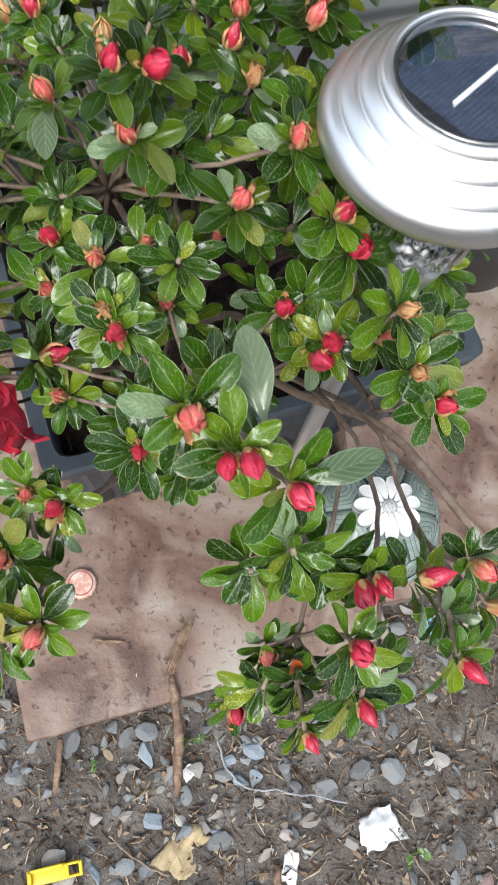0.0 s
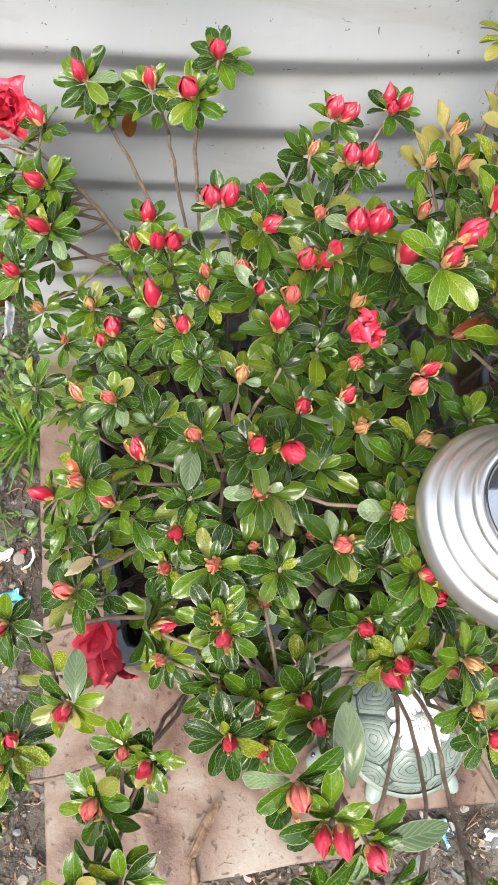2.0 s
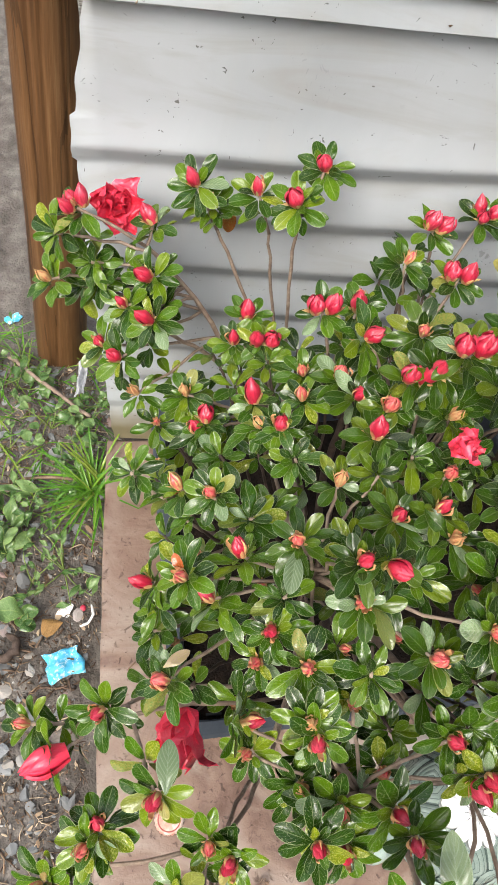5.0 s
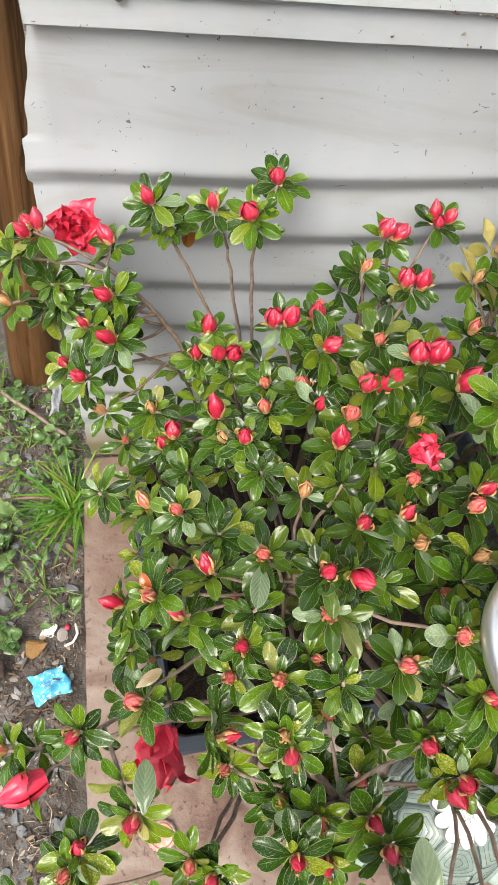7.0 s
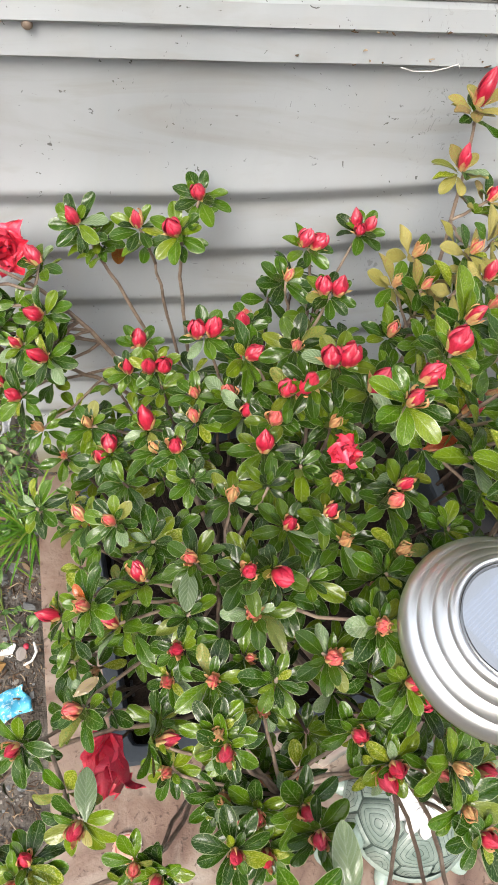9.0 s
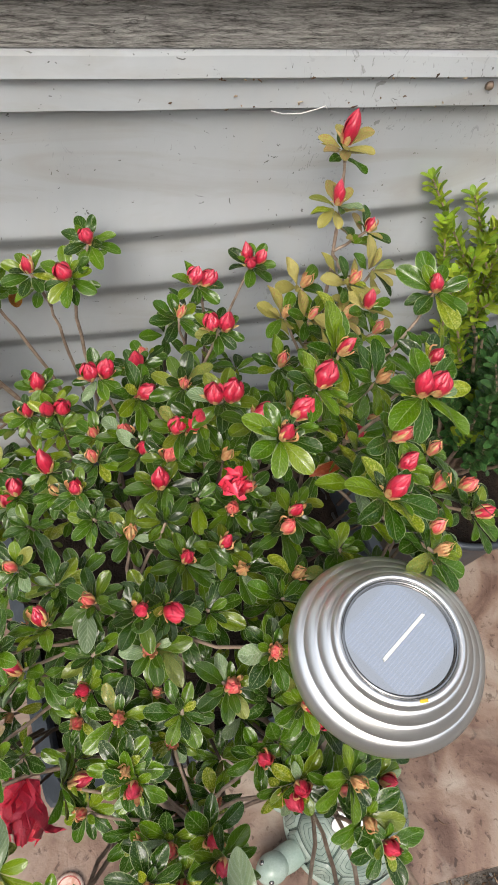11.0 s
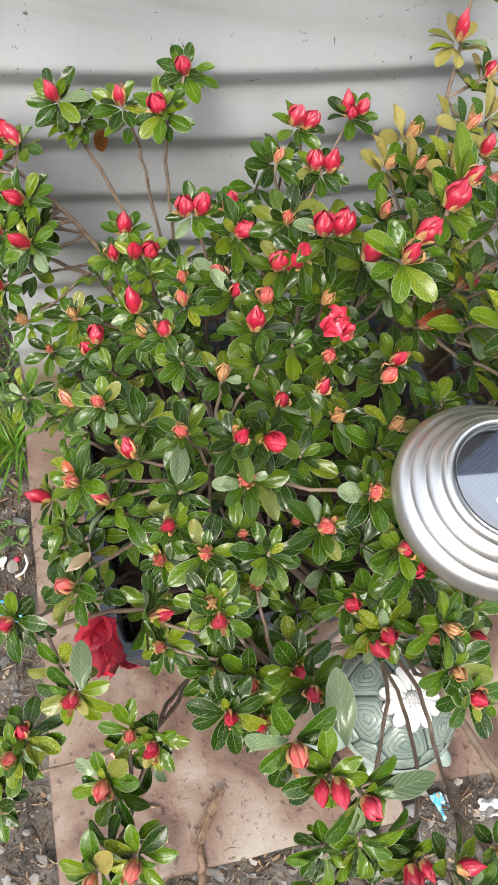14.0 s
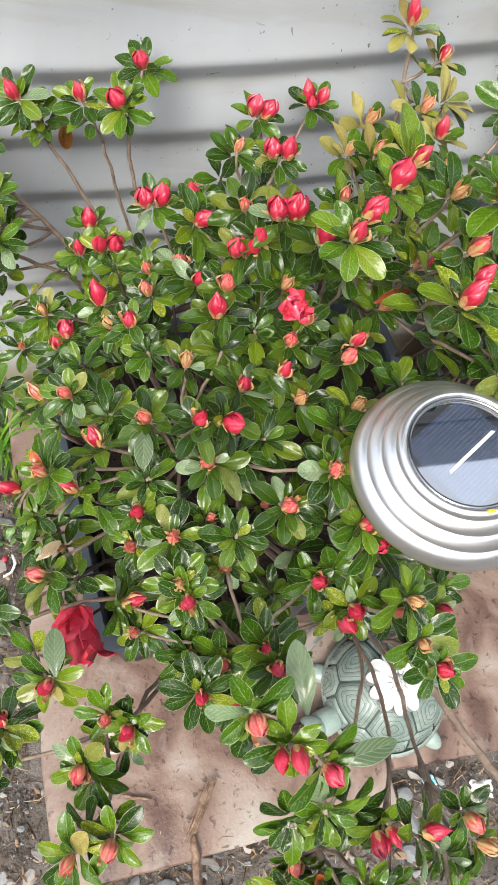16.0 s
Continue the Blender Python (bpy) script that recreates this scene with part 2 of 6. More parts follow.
def sheet_material():
    """Painted steel sheet, chalky white with grime, moss specks and rust near the ground."""
    m, n, l, b = material("painted_steel_sheet", 0.55, 0.0, 0.35)
    big = noise_tex(n, l, 5, 6, stretch=(1, 1, 0.5), distort=0.6)
    r = ramp(n, [(0.3, (0.34, 0.362, 0.378)), (0.55, (0.4, 0.424, 0.442)), (0.75, (0.45, 0.474, 0.495))])
    l.new(big.outputs["Fac"], r.inputs["Fac"])
    streak = noise_tex(n, l, 24, 5, stretch=(1, 1, 0.12))
    sr = ramp(n, [(0.5, (0, 0, 0)), (0.75, (1, 1, 1))])
    l.new(streak.outputs["Fac"], sr.inputs["Fac"])
    c = mixed(n, l, math_node(n, l, "MULTIPLY", sr.outputs["Color"], 0.25), r.outputs["Color"], (0.42, 0.4, 0.36))
    speck = noise_tex(n, l, 95, 4, distort=2.0)
    sp = ramp(n, [(0.69, (0, 0, 0)), (0.7, (1, 1, 1))])
    l.new(speck.outputs["Fac"], sp.inputs["Fac"])
    c = mixed(n, l, math_node(n, l, "MULTIPLY", sp.outputs["Color"], 0.85), c, (0.07, 0.068, 0.06))
    grime = noise_tex(n, l, 14, 6, stretch=(0.35, 1, 1.6), distort=1.2)
    gr = ramp(n, [(0.5, (0, 0, 0)), (0.7, (1, 1, 1))])
    l.new(grime.outputs["Fac"], gr.inputs["Fac"])
    c = mixed(n, l, math_node(n, l, "MULTIPLY", gr.outputs["Color"], 0.4), c, (0.27, 0.25, 0.205))
    lichen = noise_tex(n, l, 75, 6, stretch=(1.3, 1, 0.7), distort=3.0)
    where = noise_tex(n, l, 6, 3)
    lr = ramp(n, [(0.60, (0, 0, 0)), (0.66, (1, 1, 1))])
    wr = ramp(n, [(0.5, (0, 0, 0)), (0.62, (1, 1, 1))])
    l.new(lichen.outputs["Fac"], lr.inputs["Fac"])
    co = n.new("ShaderNodeTexCoord")
    s = n.new("ShaderNodeSeparateXYZ")
    l.new(co.outputs["Object"], s.inputs[0])
    # lichen is thicker towards one end, under the flashing
    thick = math_node(n, l, "MULTIPLY_ADD", s.outputs["X"], 0.55, math_node(n, l, "MULTIPLY_ADD", s.outputs["Z"], 0.4, -0.33))
    l.new(math_node(n, l, "ADD", where.outputs["Fac"], thick), wr.inputs["Fac"])
    c = mixed(n, l, math_node(n, l, "MULTIPLY", math_node(n, l, "MULTIPLY", lr.outputs["Color"], wr.outputs["Color"]), 0.7), c, (0.15, 0.155, 0.14))
    rust = math_node(n, l, "ADD", math_node(n, l, "MULTIPLY", s.outputs["Z"], -14.0), math_node(n, l, "MULTIPLY_ADD", big.outputs["Fac"], 1.2, 0.95))
    rust = math_node(n, l, "MINIMUM", math_node(n, l, "MAXIMUM", rust, 0.0), 0.85)
    c = mixed(n, l, rust, c, (0.18, 0.14, 0.05))
    l.new(c, b.inputs["Base Color"])
    bump(n, l, b, streak.outputs["Fac"], 0.08, 0.001)
    return m


SHEET = sheet_material()


def timber(name, stops, grain=34.0, rough=0.8, depth=0.003, axis="X", strength=0.9, reach=0.05):
    m, n, l, b = material(name, rough, 0, 0.3)
    long = (reach, 1, 1) if axis == "X" else (1, 1, reach)
    g = noise_tex(n, l, grain, 8, stretch=long, rough=0.65, distort=0.3)
    f = noise_tex(n, l, grain * 9, 4, stretch=long)
    v = math_node(n, l, "MULTIPLY_ADD", f.outputs["Fac"], 0.35, math_node(n, l, "MULTIPLY", g.outputs["Fac"], 0.75))
    r = ramp(n, stops)
    l.new(v, r.inputs["Fac"])
    # thin checks along the grain
    k = noise_tex(n, l, grain * 0.4, 4, stretch=tuple(min(1.0, c * 1.3) for c in long), rough=0.6, distort=0.5)
    check = math_node(n, l, "LESS_THAN", math_node(n, l, "ABSOLUTE", math_node(n, l, "SUBTRACT", k.outputs["Fac"], 0.47)), 0.011)
    l.new(mixed(n, l, math_node(n, l, "MULTIPLY", check, 0.5), r.outputs["Color"], tuple(c * 0.5 for c in stops[0][1])), b.inputs["Base Color"])
    bump(n, l, b, math_node(n, l, "MULTIPLY_ADD", check, -0.5, v), strength, depth)
    return m


GREY_TIMBER = timber("weathered_grey_timber", [(0.4, (0.04, 0.037, 0.033)), (0.48, (0.2, 0.193, 0.18)), (0.56, (0.34, 0.33, 0.31)), (0.66, (0.55, 0.54, 0.51))], 420, depth=0.003, reach=0.09)
SLEEPER = timber("ridged_timber", [(0.38, (0.035, 0.029, 0.024)), (0.5, (0.17, 0.146, 0.116)), (0.64, (0.42, 0.375, 0.315))], 420, depth=0.002, reach=0.07)
POST_WOOD = timber("stained_post", [(0.36, (0.03, 0.014, 0.006)), (0.46, (0.088, 0.042, 0.016)), (0.6, (0.145, 0.072, 0.028)), (0.75, (0.22, 0.125, 0.056))], 34, 0.5, 0.002, "Z", 0.8)


def steel_material():
    m, n, l, b = material("brushed_steel", 0.27, 0.94)
    s = noise_tex(n, l, 60, 4, stretch=(1, 1, 14))
    l.new(mixed(n, l, s.outputs["Fac"], (0.88, 0.88, 0.88), (0.96, 0.96, 0.955)), b.inputs["Base Color"])
    d = noise_tex(n, l, 35, 4)
    l.new(math_node(n, l, "MULTIPLY_ADD", d.outputs["Fac"], 0.14, 0.24), b.inputs["Roughness"])
    bump(n, l, b, s.outputs["Fac"], 0.06, 0.0004)
    # spun on a lathe: the brushing runs round the axis
    round_it = n.new("ShaderNodeTangent")
    round_it.direction_type, round_it.axis = "RADIAL", "Z"
    l.new(round_it.outputs["Tangent"], b.inputs["Tangent"])
    b.inputs["Anisotropic"].default_value = 0.6
    return m


STEEL = steel_material()


def plain(name, colour, rough=0.5, metal=0.0, scale=80):
    return grainy(name, [(0.3, tuple(c * 0.8 for c in colour)), (0.7, colour)], scale, rough, 500, 0.2, 0.0004, metal=metal, second=tuple(c * 0.85 for c in colour))


def cell_material():
    """Solar cell: blue-black silicon with fine collector lines under a clear cover."""
    m, n, l, b = material("solar_cell", 0.25, 0.0, 0.5)
    co = n.new("ShaderNodeTexCoord")
    s = n.new("ShaderNodeSeparateXYZ")
    l.new(co.outputs["Object"], s.inputs[0])
    w = math_node(n, l, "SINE", math_node(n, l, "MULTIPLY", s.outputs["Y"], 3000.0))
    fine = math_node(n, l, "GREATER_THAN", w, 0.6)
    strip = math_node(n, l, "GREATER_THAN", math_node(n, l, "SINE", math_node(n, l, "MULTIPLY", s.outputs["X"], 700.0)), 0.985)
    c = mixed(n, l, math_node(n, l, "MULTIPLY", fine, 0.38), (0.03, 0.055, 0.12), (0.3, 0.36, 0.44))
    c = mixed(n, l, strip, c, (0.008, 0.01, 0.02))
    far = math_node(n, l, "MAXIMUM", math_node(n, l, "ABSOLUTE", s.outputs["X"]), math_node(n, l, "ABSOLUTE", s.outputs["Y"]))
    c = mixed(n, l, math_node(n, l, "GREATER_THAN", far, 0.0235), c, (0.012, 0.014, 0.018))
    l.new(c, b.inputs["Base Color"])
    b.inputs["Coat Weight"].default_value, b.inputs["Coat Roughness"].default_value, b.inputs["Coat IOR"].default_value = 1.0, 0.03, 7.0
    return m


CELL = cell_material()
GLASS, gn, gl, gb = material("clear_glass", 0.04)
gb.inputs["Transmission Weight"].default_value = 1.0
gb.inputs["IOR"].default_value = 1.45


# ---- building helpers ----
def mesh(name, verts, faces, mats=(), smooth=True, uvs=None):
    me = bpy.data.meshes.new(name)
    me.from_pydata([tuple(v) for v in verts], [], [tuple(f) for f in faces])
    for m in mats:
        me.materials.append(m)
    if uvs is not None:
        layer = me.uv_layers.new(name="UVMap")
        idx = np.empty(len(me.loops), dtype=np.int32)
        me.loops.foreach_get("vertex_index", idx)
        layer.data.foreach_set("uv", np.asarray(uvs, dtype=np.float32)[idx].ravel())
    if smooth:
        me.polygons.foreach_set("use_smooth", [True] * len(me.polygons))
    me.update()
    return me


def from_bm(name, bm, mats=(), smooth=True):
    me = bpy.data.meshes.new(name)
    bm.to_mesh(me)
    bm.free()
    for m in mats:
        me.materials.append(m)
    if smooth:
        me.polygons.foreach_set("use_smooth", [True] * len(me.polygons))
    return me


def put(name, me, parent=None, at=None, label=""):
    """Links a mesh as an object, under a thing or part when one is given."""
    ob = new(name, me)
    if parent:
        ob.parent = parent
    if at is not None:
        ob.matrix_basis = at
    if label:
        ob["label"] = label
    return ob


def thing(name, label, category, group="", kind=""):
    return tagged(new(name), label, category, group, kind)


def box(x0, x1, y0, y1, z0, z1, bevel=0.003, segments=2):
    bm = bmesh.new()
    bmesh.ops.create_cube(bm, size=1)
    for v in bm.verts:
        v.co = Vector((x0 + (v.co.x + 0.5) * (x1 - x0), y0 + (v.co.y + 0.5) * (y1 - y0), z0 + (v.co.z + 0.5) * (z1 - z0)))
    if bevel:
        bmesh.ops.bevel(bm, geom=bm.edges[:], offset=bevel, segments=segments, affect="EDGES", profile=0.6)
    return bm


def roughen(bm, amount, scale, seed=0.0):
    for v in bm.verts:
        v.co += noise.noise_vector(v.co * scale + Vector((seed, seed, seed))) * amount
    return bm


def tube(points, radii, sides=7, wobble=0.0, seed=0):
    """A tapered tube along points; returns verts and faces."""
    rnd = random.Random(seed)
    pts = [Vector(p) for p in points]
    verts, faces = [], []
    side = None
    for i, p in enumerate(pts):
        d = (pts[min(i + 1, len(pts) - 1)] - pts[max(i - 1, 0)]).normalized()
        if side is None:
            side = d.orthogonal().normalized()
        side = (side - d * side.dot(d)).normalized()
        up = d.cross(side)
        for k in range(sides):
            a = 2 * math.pi * k / sides
            r = radii[i] * (1 + wobble * (rnd.random() - 0.5))
            verts.append(p + (side * math.cos(a) + up * math.sin(a)) * r)
    for i in range(len(pts) - 1):
        for k in range(sides):
            k2 = (k + 1) % sides
            faces.append((i * sides + k, i * sides + k2, (i + 1) * sides + k2, (i + 1) * sides + k))
    faces.append(tuple(range(sides - 1, -1, -1)))
    faces.append(tuple((len(pts) - 1) * sides + k for k in range(sides)))
    return verts, faces


def bend(a, b, sag=0.1, n=6, seed=0):
    """A gently crooked way from a to b."""
    rnd = random.Random(seed)
    a, b = Vector(a), Vector(b)
    d = b - a
    o = Vector((rnd.uniform(-1, 1), rnd.uniform(-1, 1), rnd.uniform(-0.3, 1))) * d.length * sag
    return [a + d * t + o * 4 * t * (1 - t) * 0.5 + Vector((rnd.uniform(-1, 1), rnd.uniform(-1, 1), rnd.uniform(-1, 1))) * d.length * 0.018 * (0 < i < n) for i, t in ((i, i / n) for i in range(n + 1))]


def lathe(profile, sides=48):
    """Turns (radius, height) pairs about z; returns verts and faces."""
    verts, faces = [], []
    for r, z in profile:
        for k in range(sides):
            a = 2 * math.pi * k / sides
            verts.append((r * math.cos(a), r * math.sin(a), z))
    for i in range(len(profile) - 1):
        for k in range(sides):
            k2 = (k + 1) % sides
            faces.append((i * sides + k, i * sides + k2, (i + 1) * sides + k2, (i + 1) * sides + k))
    return verts, faces


def leaf_shape(width=0.42, curl=0.15, fold=0.25, along=7, across=4, widest=0.6, wave=0.0, tip=0.5, quilt=0.0):
    """A leaf of length 1 along x from its stalk: verts, faces, uvs. tip: 0.5 round, 0.8 pointed; quilt: halves that bulge beside the midrib."""
    verts, faces, uvs = [], [], []
    for i in range(along + 1):
        s = math.sin(math.pi / 2 * i / along)
        if s > widest:
            w = width * 0.5 * max(0.0, 1 - ((s - widest) / (1 - widest)) ** 2) ** tip
        else:
            w = width * 0.5 * (0.1 + 0.9 * math.sin(math.pi / 2 * s / widest) ** 1.25)
        w = max(w, 0.012)
        for j in range(across + 1):
            v = j / across * 2 - 1
            bulge = quilt * w * (1 - (2 * abs(v) - 1) ** 2)
            z = fold * abs(v) * w + bulge - curl * s * s + 0.05 * math.sin(math.pi * s) + wave * math.sin(6 * s + 2 * v) * w
            verts.append((s, v * w, z))
            uvs.append((s, j / across))
    for i in range(along):
        for j in range(across):
            a = i * (across + 1) + j
            faces.append((a, a + across + 1, a + across + 2, a + 1))
    return np.array(verts), faces, np.array(uvs)


LEAF_SHAPES = [leaf_shape(0.47, 0.16, 0.2, 7, 6, 0.64, 0.0, 0.5, 0.05), leaf_shape(0.5, 0.08, 0.14, 7, 6, 0.66, 0.12, 0.48, 0.08), leaf_shape(0.43, 0.26, 0.26, 7, 6, 0.62, 0.25, 0.54, 0.03), leaf_shape(0.48, 0.02, 0.26, 7, 6, 0.64, 0.15, 0.5, 0.1), leaf_shape(0.44, 0.12, 0.1, 7, 6, 0.6, 0.35, 0.52, 0.06)]


class Pile:
    """Gathers many small pieces into one joined mesh."""

    def __init__(self):
        self.v, self.f, self.uv, self.n = [], [], [], 0

    def add(self, verts, faces, uvs, m):
        a = np.array(m)
        self.v.append(verts @ a[:3, :3].T + a[:3, 3])
        self.f.extend([tuple(i + self.n for i in f) for f in faces])
        self.uv.append(uvs if uvs is not None else np.zeros((len(verts), 2)))
        self.n += len(verts)

    def mesh(self, name, mats, smooth=True):
        return mesh(name, np.concatenate(self.v), self.f, mats, smooth, np.concatenate(self.uv))


def facing(at, axis, spin=0.0, size=1.0):
    """A pose with local z along axis."""
    q = Vector(axis).normalized().to_track_quat("Z", "Y")
    return Matrix.LocRotScale(Vector(at), q, None) @ Matrix.Rotation(spin, 4, "Z") @ Matrix.Scale(size, 4)


# ---- ground ----
def axis_steps(lo, hi, step, far):
    inner = list(np.arange(lo, hi + 1e-6, step))
    out = [hi + step * 1.6 ** k for k in range(1, 40) if step * 1.6 ** k < far]
    back = [lo - step * 1.6 ** k for k in range(1, 40) if step * 1.6 ** k < far]
    return back[::-1] + inner + out


def ground_height(x, y):
    h = 0.006 * noise.noise((x * 9, y * 9, 0)) + 0.004 * noise.noise((x * 34, y * 34, 3)) + 0.0025 * noise.noise((x * 110, y * 110, 7))
    under = -0.2 < x < 0.75 and -0.56 < y < 0.05
    return h - (0.008 if under else 0.0)


gx, gy = axis_steps(-0.7, 0.8, 0.009, 90), axis_steps(-1.0, 0.5, 0.009, 90)
gv = [(x, y, ground_height(x, y)) for y in gy for x in gx]
gf = [(j * len(gx) + i, j * len(gx) + i + 1, (j + 1) * len(gx) + i + 1, (j + 1) * len(gx) + i) for j in range(len(gy) - 1) for i in range(len(gx) - 1)]
tagged(put("ground", mesh("ground", gv, gf, [SOIL])), "damp dark soil with bark litter", "ground", kind="structure")


# ---- paving slabs ----
def slab(name, x0, x1, y0, y1, turn, at, seed):
    bm = box(x0, x1, y0, y1, -0.034, 0.0, 0.0035)
    bmesh.ops.subdivide_edges(bm, edges=[e for e in bm.edges if e.calc_length() > 0.1], cuts=14, use_grid_fill=True)
    roughen(bm, 0.0022, 30, seed)
    roughen(bm, 0.0012, 120, seed)
    return tagged(put(name, from_bm(name, bm, [SLAB]), at=pose(*at, 0, 0, turn)), "damp reddish-brown concrete paving slab, muddy and stained", "paving slab", "paving slabs")


slab("paving_slab", 0, 0.372, 0, 0.6, 4.0, (-0.163, -0.604, 0.03), 1.0)
slab("paving_slab", 0, 0.45, 0, 0.58, 0.8, (0.213, -0.545, 0.029), 5.0)

# ---- steel sheet wall ----
def sheet_profile(x, z):
    """Depth of the sheet: a flat band that flares at its foot, then lapped ribs that rise a little towards one end."""
    top = 0.509 + 0.15 * max(0.0, x + 0.05) ** 2
    if z > top:
        k = max(0.0, 1 - (z - top) / 0.04)
        return -0.005 * k * k
    u = (top - z) / 0.0635 % 1.0
    deep = u / 0.34 if u < 0.34 else 1 - (u - 0.34) / 0.66
    deep = deep * deep * (3 - 2 * deep) * 0.35 + deep * 0.65
    fade = max(0.2, min(1.0, (z - 0.03) / 0.16))
    return (-0.005 + 0.0098 * deep) * fade


def sheet_wall():
    xs = [-0.196] + [-0.168 + i * 0.02 for i in range(69)]
    zs = [0.028 + i * 0.0035 for i in range(174)]
    verts, faces = [], []
    for side in (0, 1):
        for z in zs:
            for i, x in enumerate(xs):
                dent = 0.0018 * noise.noise((x * 5, z * 9, 2))
                # the edge was cut crooked and is torn in one place
                e = 0.003 * noise.noise((0, z * 40, 9)) + 0.019 * max(0.0, (z - 0.42) / 0.19) ** 2 - (0.004 if 0.49 < z < 0.535 else 0.0) if i == 0 else 0
                verts.append((x + e, sheet_profile(x, z) + dent + side * 0.0012, z))
    nx, nz = len(xs), len(zs)
    for j in range(nz - 1):
        for i in range(nx - 1):
            a = j * nx + i
            faces.append((a, a + 1, a + nx + 1, a + nx))
            b = a + nx * nz
            faces.append((b, b + nx, b + nx + 1, b + 1))
    for j in range(nz - 1):
        a = j * nx
        faces.append((a, a + nx, a + nx + nx * nz, a + nx * nz))
    return mesh("wall_sheet", verts, faces, [SHEET])


wall = tagged(put("wall_sheet", sheet_wall()), "pale grey ribbed steel sheet, streaked and rusting at its foot", "wall", kind="structure")


def trim_mesh(x0, x1, profile):
    """A folded sheet strip: its (y, z) profile drawn along x, with a wavy lower edge."""
    n = 90
    verts, faces = [], []
    for i in range(n + 1):
        x = x0 + (x1 - x0) * i / n
        for k, (y, z) in enumerate(profile):
            w = 0.0006 * noise.noise((x * 12, k, 4))
            kink = 0.006 * math.exp(-((x + 0.075) / 0.012) ** 2) if k <= 1 else 0
            verts.append((x, y + w, z + kink + w))
    m = len(profile)
    for i in range(n):
        for k in range(m - 1):
            a = i * m + k
            faces.append((a, a + m, a + m + 1, a + 1))
    me = mesh("flashing", verts, faces, [SHEET], smooth=False)
    return me


flash = put("trim_flashing", trim_mesh(-0.174, 1.2, [(0.004, 0.6268), (-0.010, 0.626), (-0.0128, 0.6285), (-0.0105, 0.6495), (-0.0092, 0.6525), (-0.016, 0.6528), (-0.0182, 0.6553), (-0.0146, 0.669), (-0.008, 0.6728), (0.012, 0.675)]))
tagged(flash, "folded pale steel flashing with a bent lower lip", "trim", kind="structure")
bm = box(-0.24, 1.3, -0.012, 0.03, 0.672, 0.735, 0.002)
tagged(put("board_grey", from_bm("board_grey", roughen(bm, 0.001, 40), [GREY_TIMBER])), "weathered grey timber board", "board", kind="structure")


def sleeper_mesh():
    n, k = 120, 380
    verts, faces = [], []
    for i in range(n + 1):
        x = -0.3 + 1.6 * i / n
        for j in range(k + 1):
            t = j / k
            ridge = 0.0034 * (0.5 - abs(math.sin(t * 160 + 5 * noise.noise((x * 3.0, t * 3, 0)) + 1.1 * noise.noise((x * 22, t * 12, 3)))) ** 0.7) * (0.8 + 0.5 * noise.noise((x * 8, t * 19, 5)))
            z = 0.724 + t * 0.19 + 0.0022 * noise.noise((x * 7, 0, 1)) * (1 - t)
            verts.append((x, -0.036 + ridge - 0.006 * math.sin(math.pi * t), z))
        verts.append((x, 0.03, 0.914))
        verts.append((x, 0.03, 0.726))
    m = k + 3
    for i in range(n):
        for j in range(m):
            a, b = i * m + j, i * m + (j + 1) % m
            faces.append((a, b, b + m, a + m))
    faces.append(tuple(range(m)))
    faces.append(tuple(n * m + j for j in range(m - 1, -1, -1)))
    return mesh("beam_top", verts, faces, [SLEEPER], smooth=False)


tagged(put("beam_top", sleeper_mesh()), "ridged weathered brown timber beam", "beam", kind="structure")

# unseen walls, made up to close the yard and block low sky light
for nm, x0, x1, y0, y1, h in (("wall_house", -5.0, 5.4, -4.2, -4.0, 2.2), ("wall_west", -4.1, -4.0, -4.0, 3.0, 1.4), ("wall_east", 4.3, 4.4, -4.0, 3.0, 1.4)):
    tagged(put(nm, from_bm(nm, box(x0, x1, y0, y1, -0.05, h, 0.01), [GREY_TIMBER if h < 2 else SLEEPER])), "plain unseen wall, added to screen low sky light", "wall", kind="structure")

DARK_FENCE = timber("dark_reflected_fence", [(0.42, (0.008, 0.009, 0.012)), (0.6, (0.03, 0.033, 0.04))], 120, depth=0.002)
# fence behind, closing the place; unseen upper beams coloured dark for the cell's reflection
for k in range(3):
    bm = box(-0.3, 1.5, -0.03, 0.03, 0.918 + k * 0.195, 1.108 + k * 0.195, 0.004)
    tagged(put("beam_upper_%d" % (k + 1), from_bm("beam_upper", roughen(bm, 0.002, 20, k), [DARK_FENCE])), "unseen timber fence beam, coloured dark for the solar cell's reflection", "beam", kind="structure")
bm = box(-0.185, 1.4, 0.035, 0.06, 0.0, 0.95, 0.002)
tagged(put("wall_back", from_bm("wall_back", bm, [GREY_TIMBER])), "grey timber boarding behind the sheet", "wall", kind="structure")

# ---- post ----
def post():
    n, sides = 60, 110
    verts, faces = [], []
    for i in range(n + 1):
        z = -0.05 + 1.05 * i / n
        for k in range(sides):
            a = 2 * math.pi * k / sides
            r = 0.0365 * (1 + 0.03 * noise.noise((math.cos(a) * 1.5, math.sin(a) * 1.5, z * 6)))
            # drying cracks that run up the post
            for a0, lo, hi in ((4.35, 0.2, 1.0), (4.75, -0.1, 0.7), (5.25, 0.3, 1.0)):
                off = abs(a - a0 - 0.12 * noise.noise((a0, 0, z * 3)))
                if lo < z < hi and off < 0.06:
                    r -= 0.0025 * (1 - off / 0.06)
            verts.append((r * math.cos(a), r * math.sin(a), z))
    for i in range(n):
        for k in range(sides):
            k2 = (k + 1) % sides
            faces.append((i * sides + k, i * sides + k2, (i + 1) * sides + k2, (i + 1) * sides + k))
    faces.append(tuple(n * sides + k for k in range(sides)))
    return mesh("fence_post", verts, faces, [POST_WOOD])


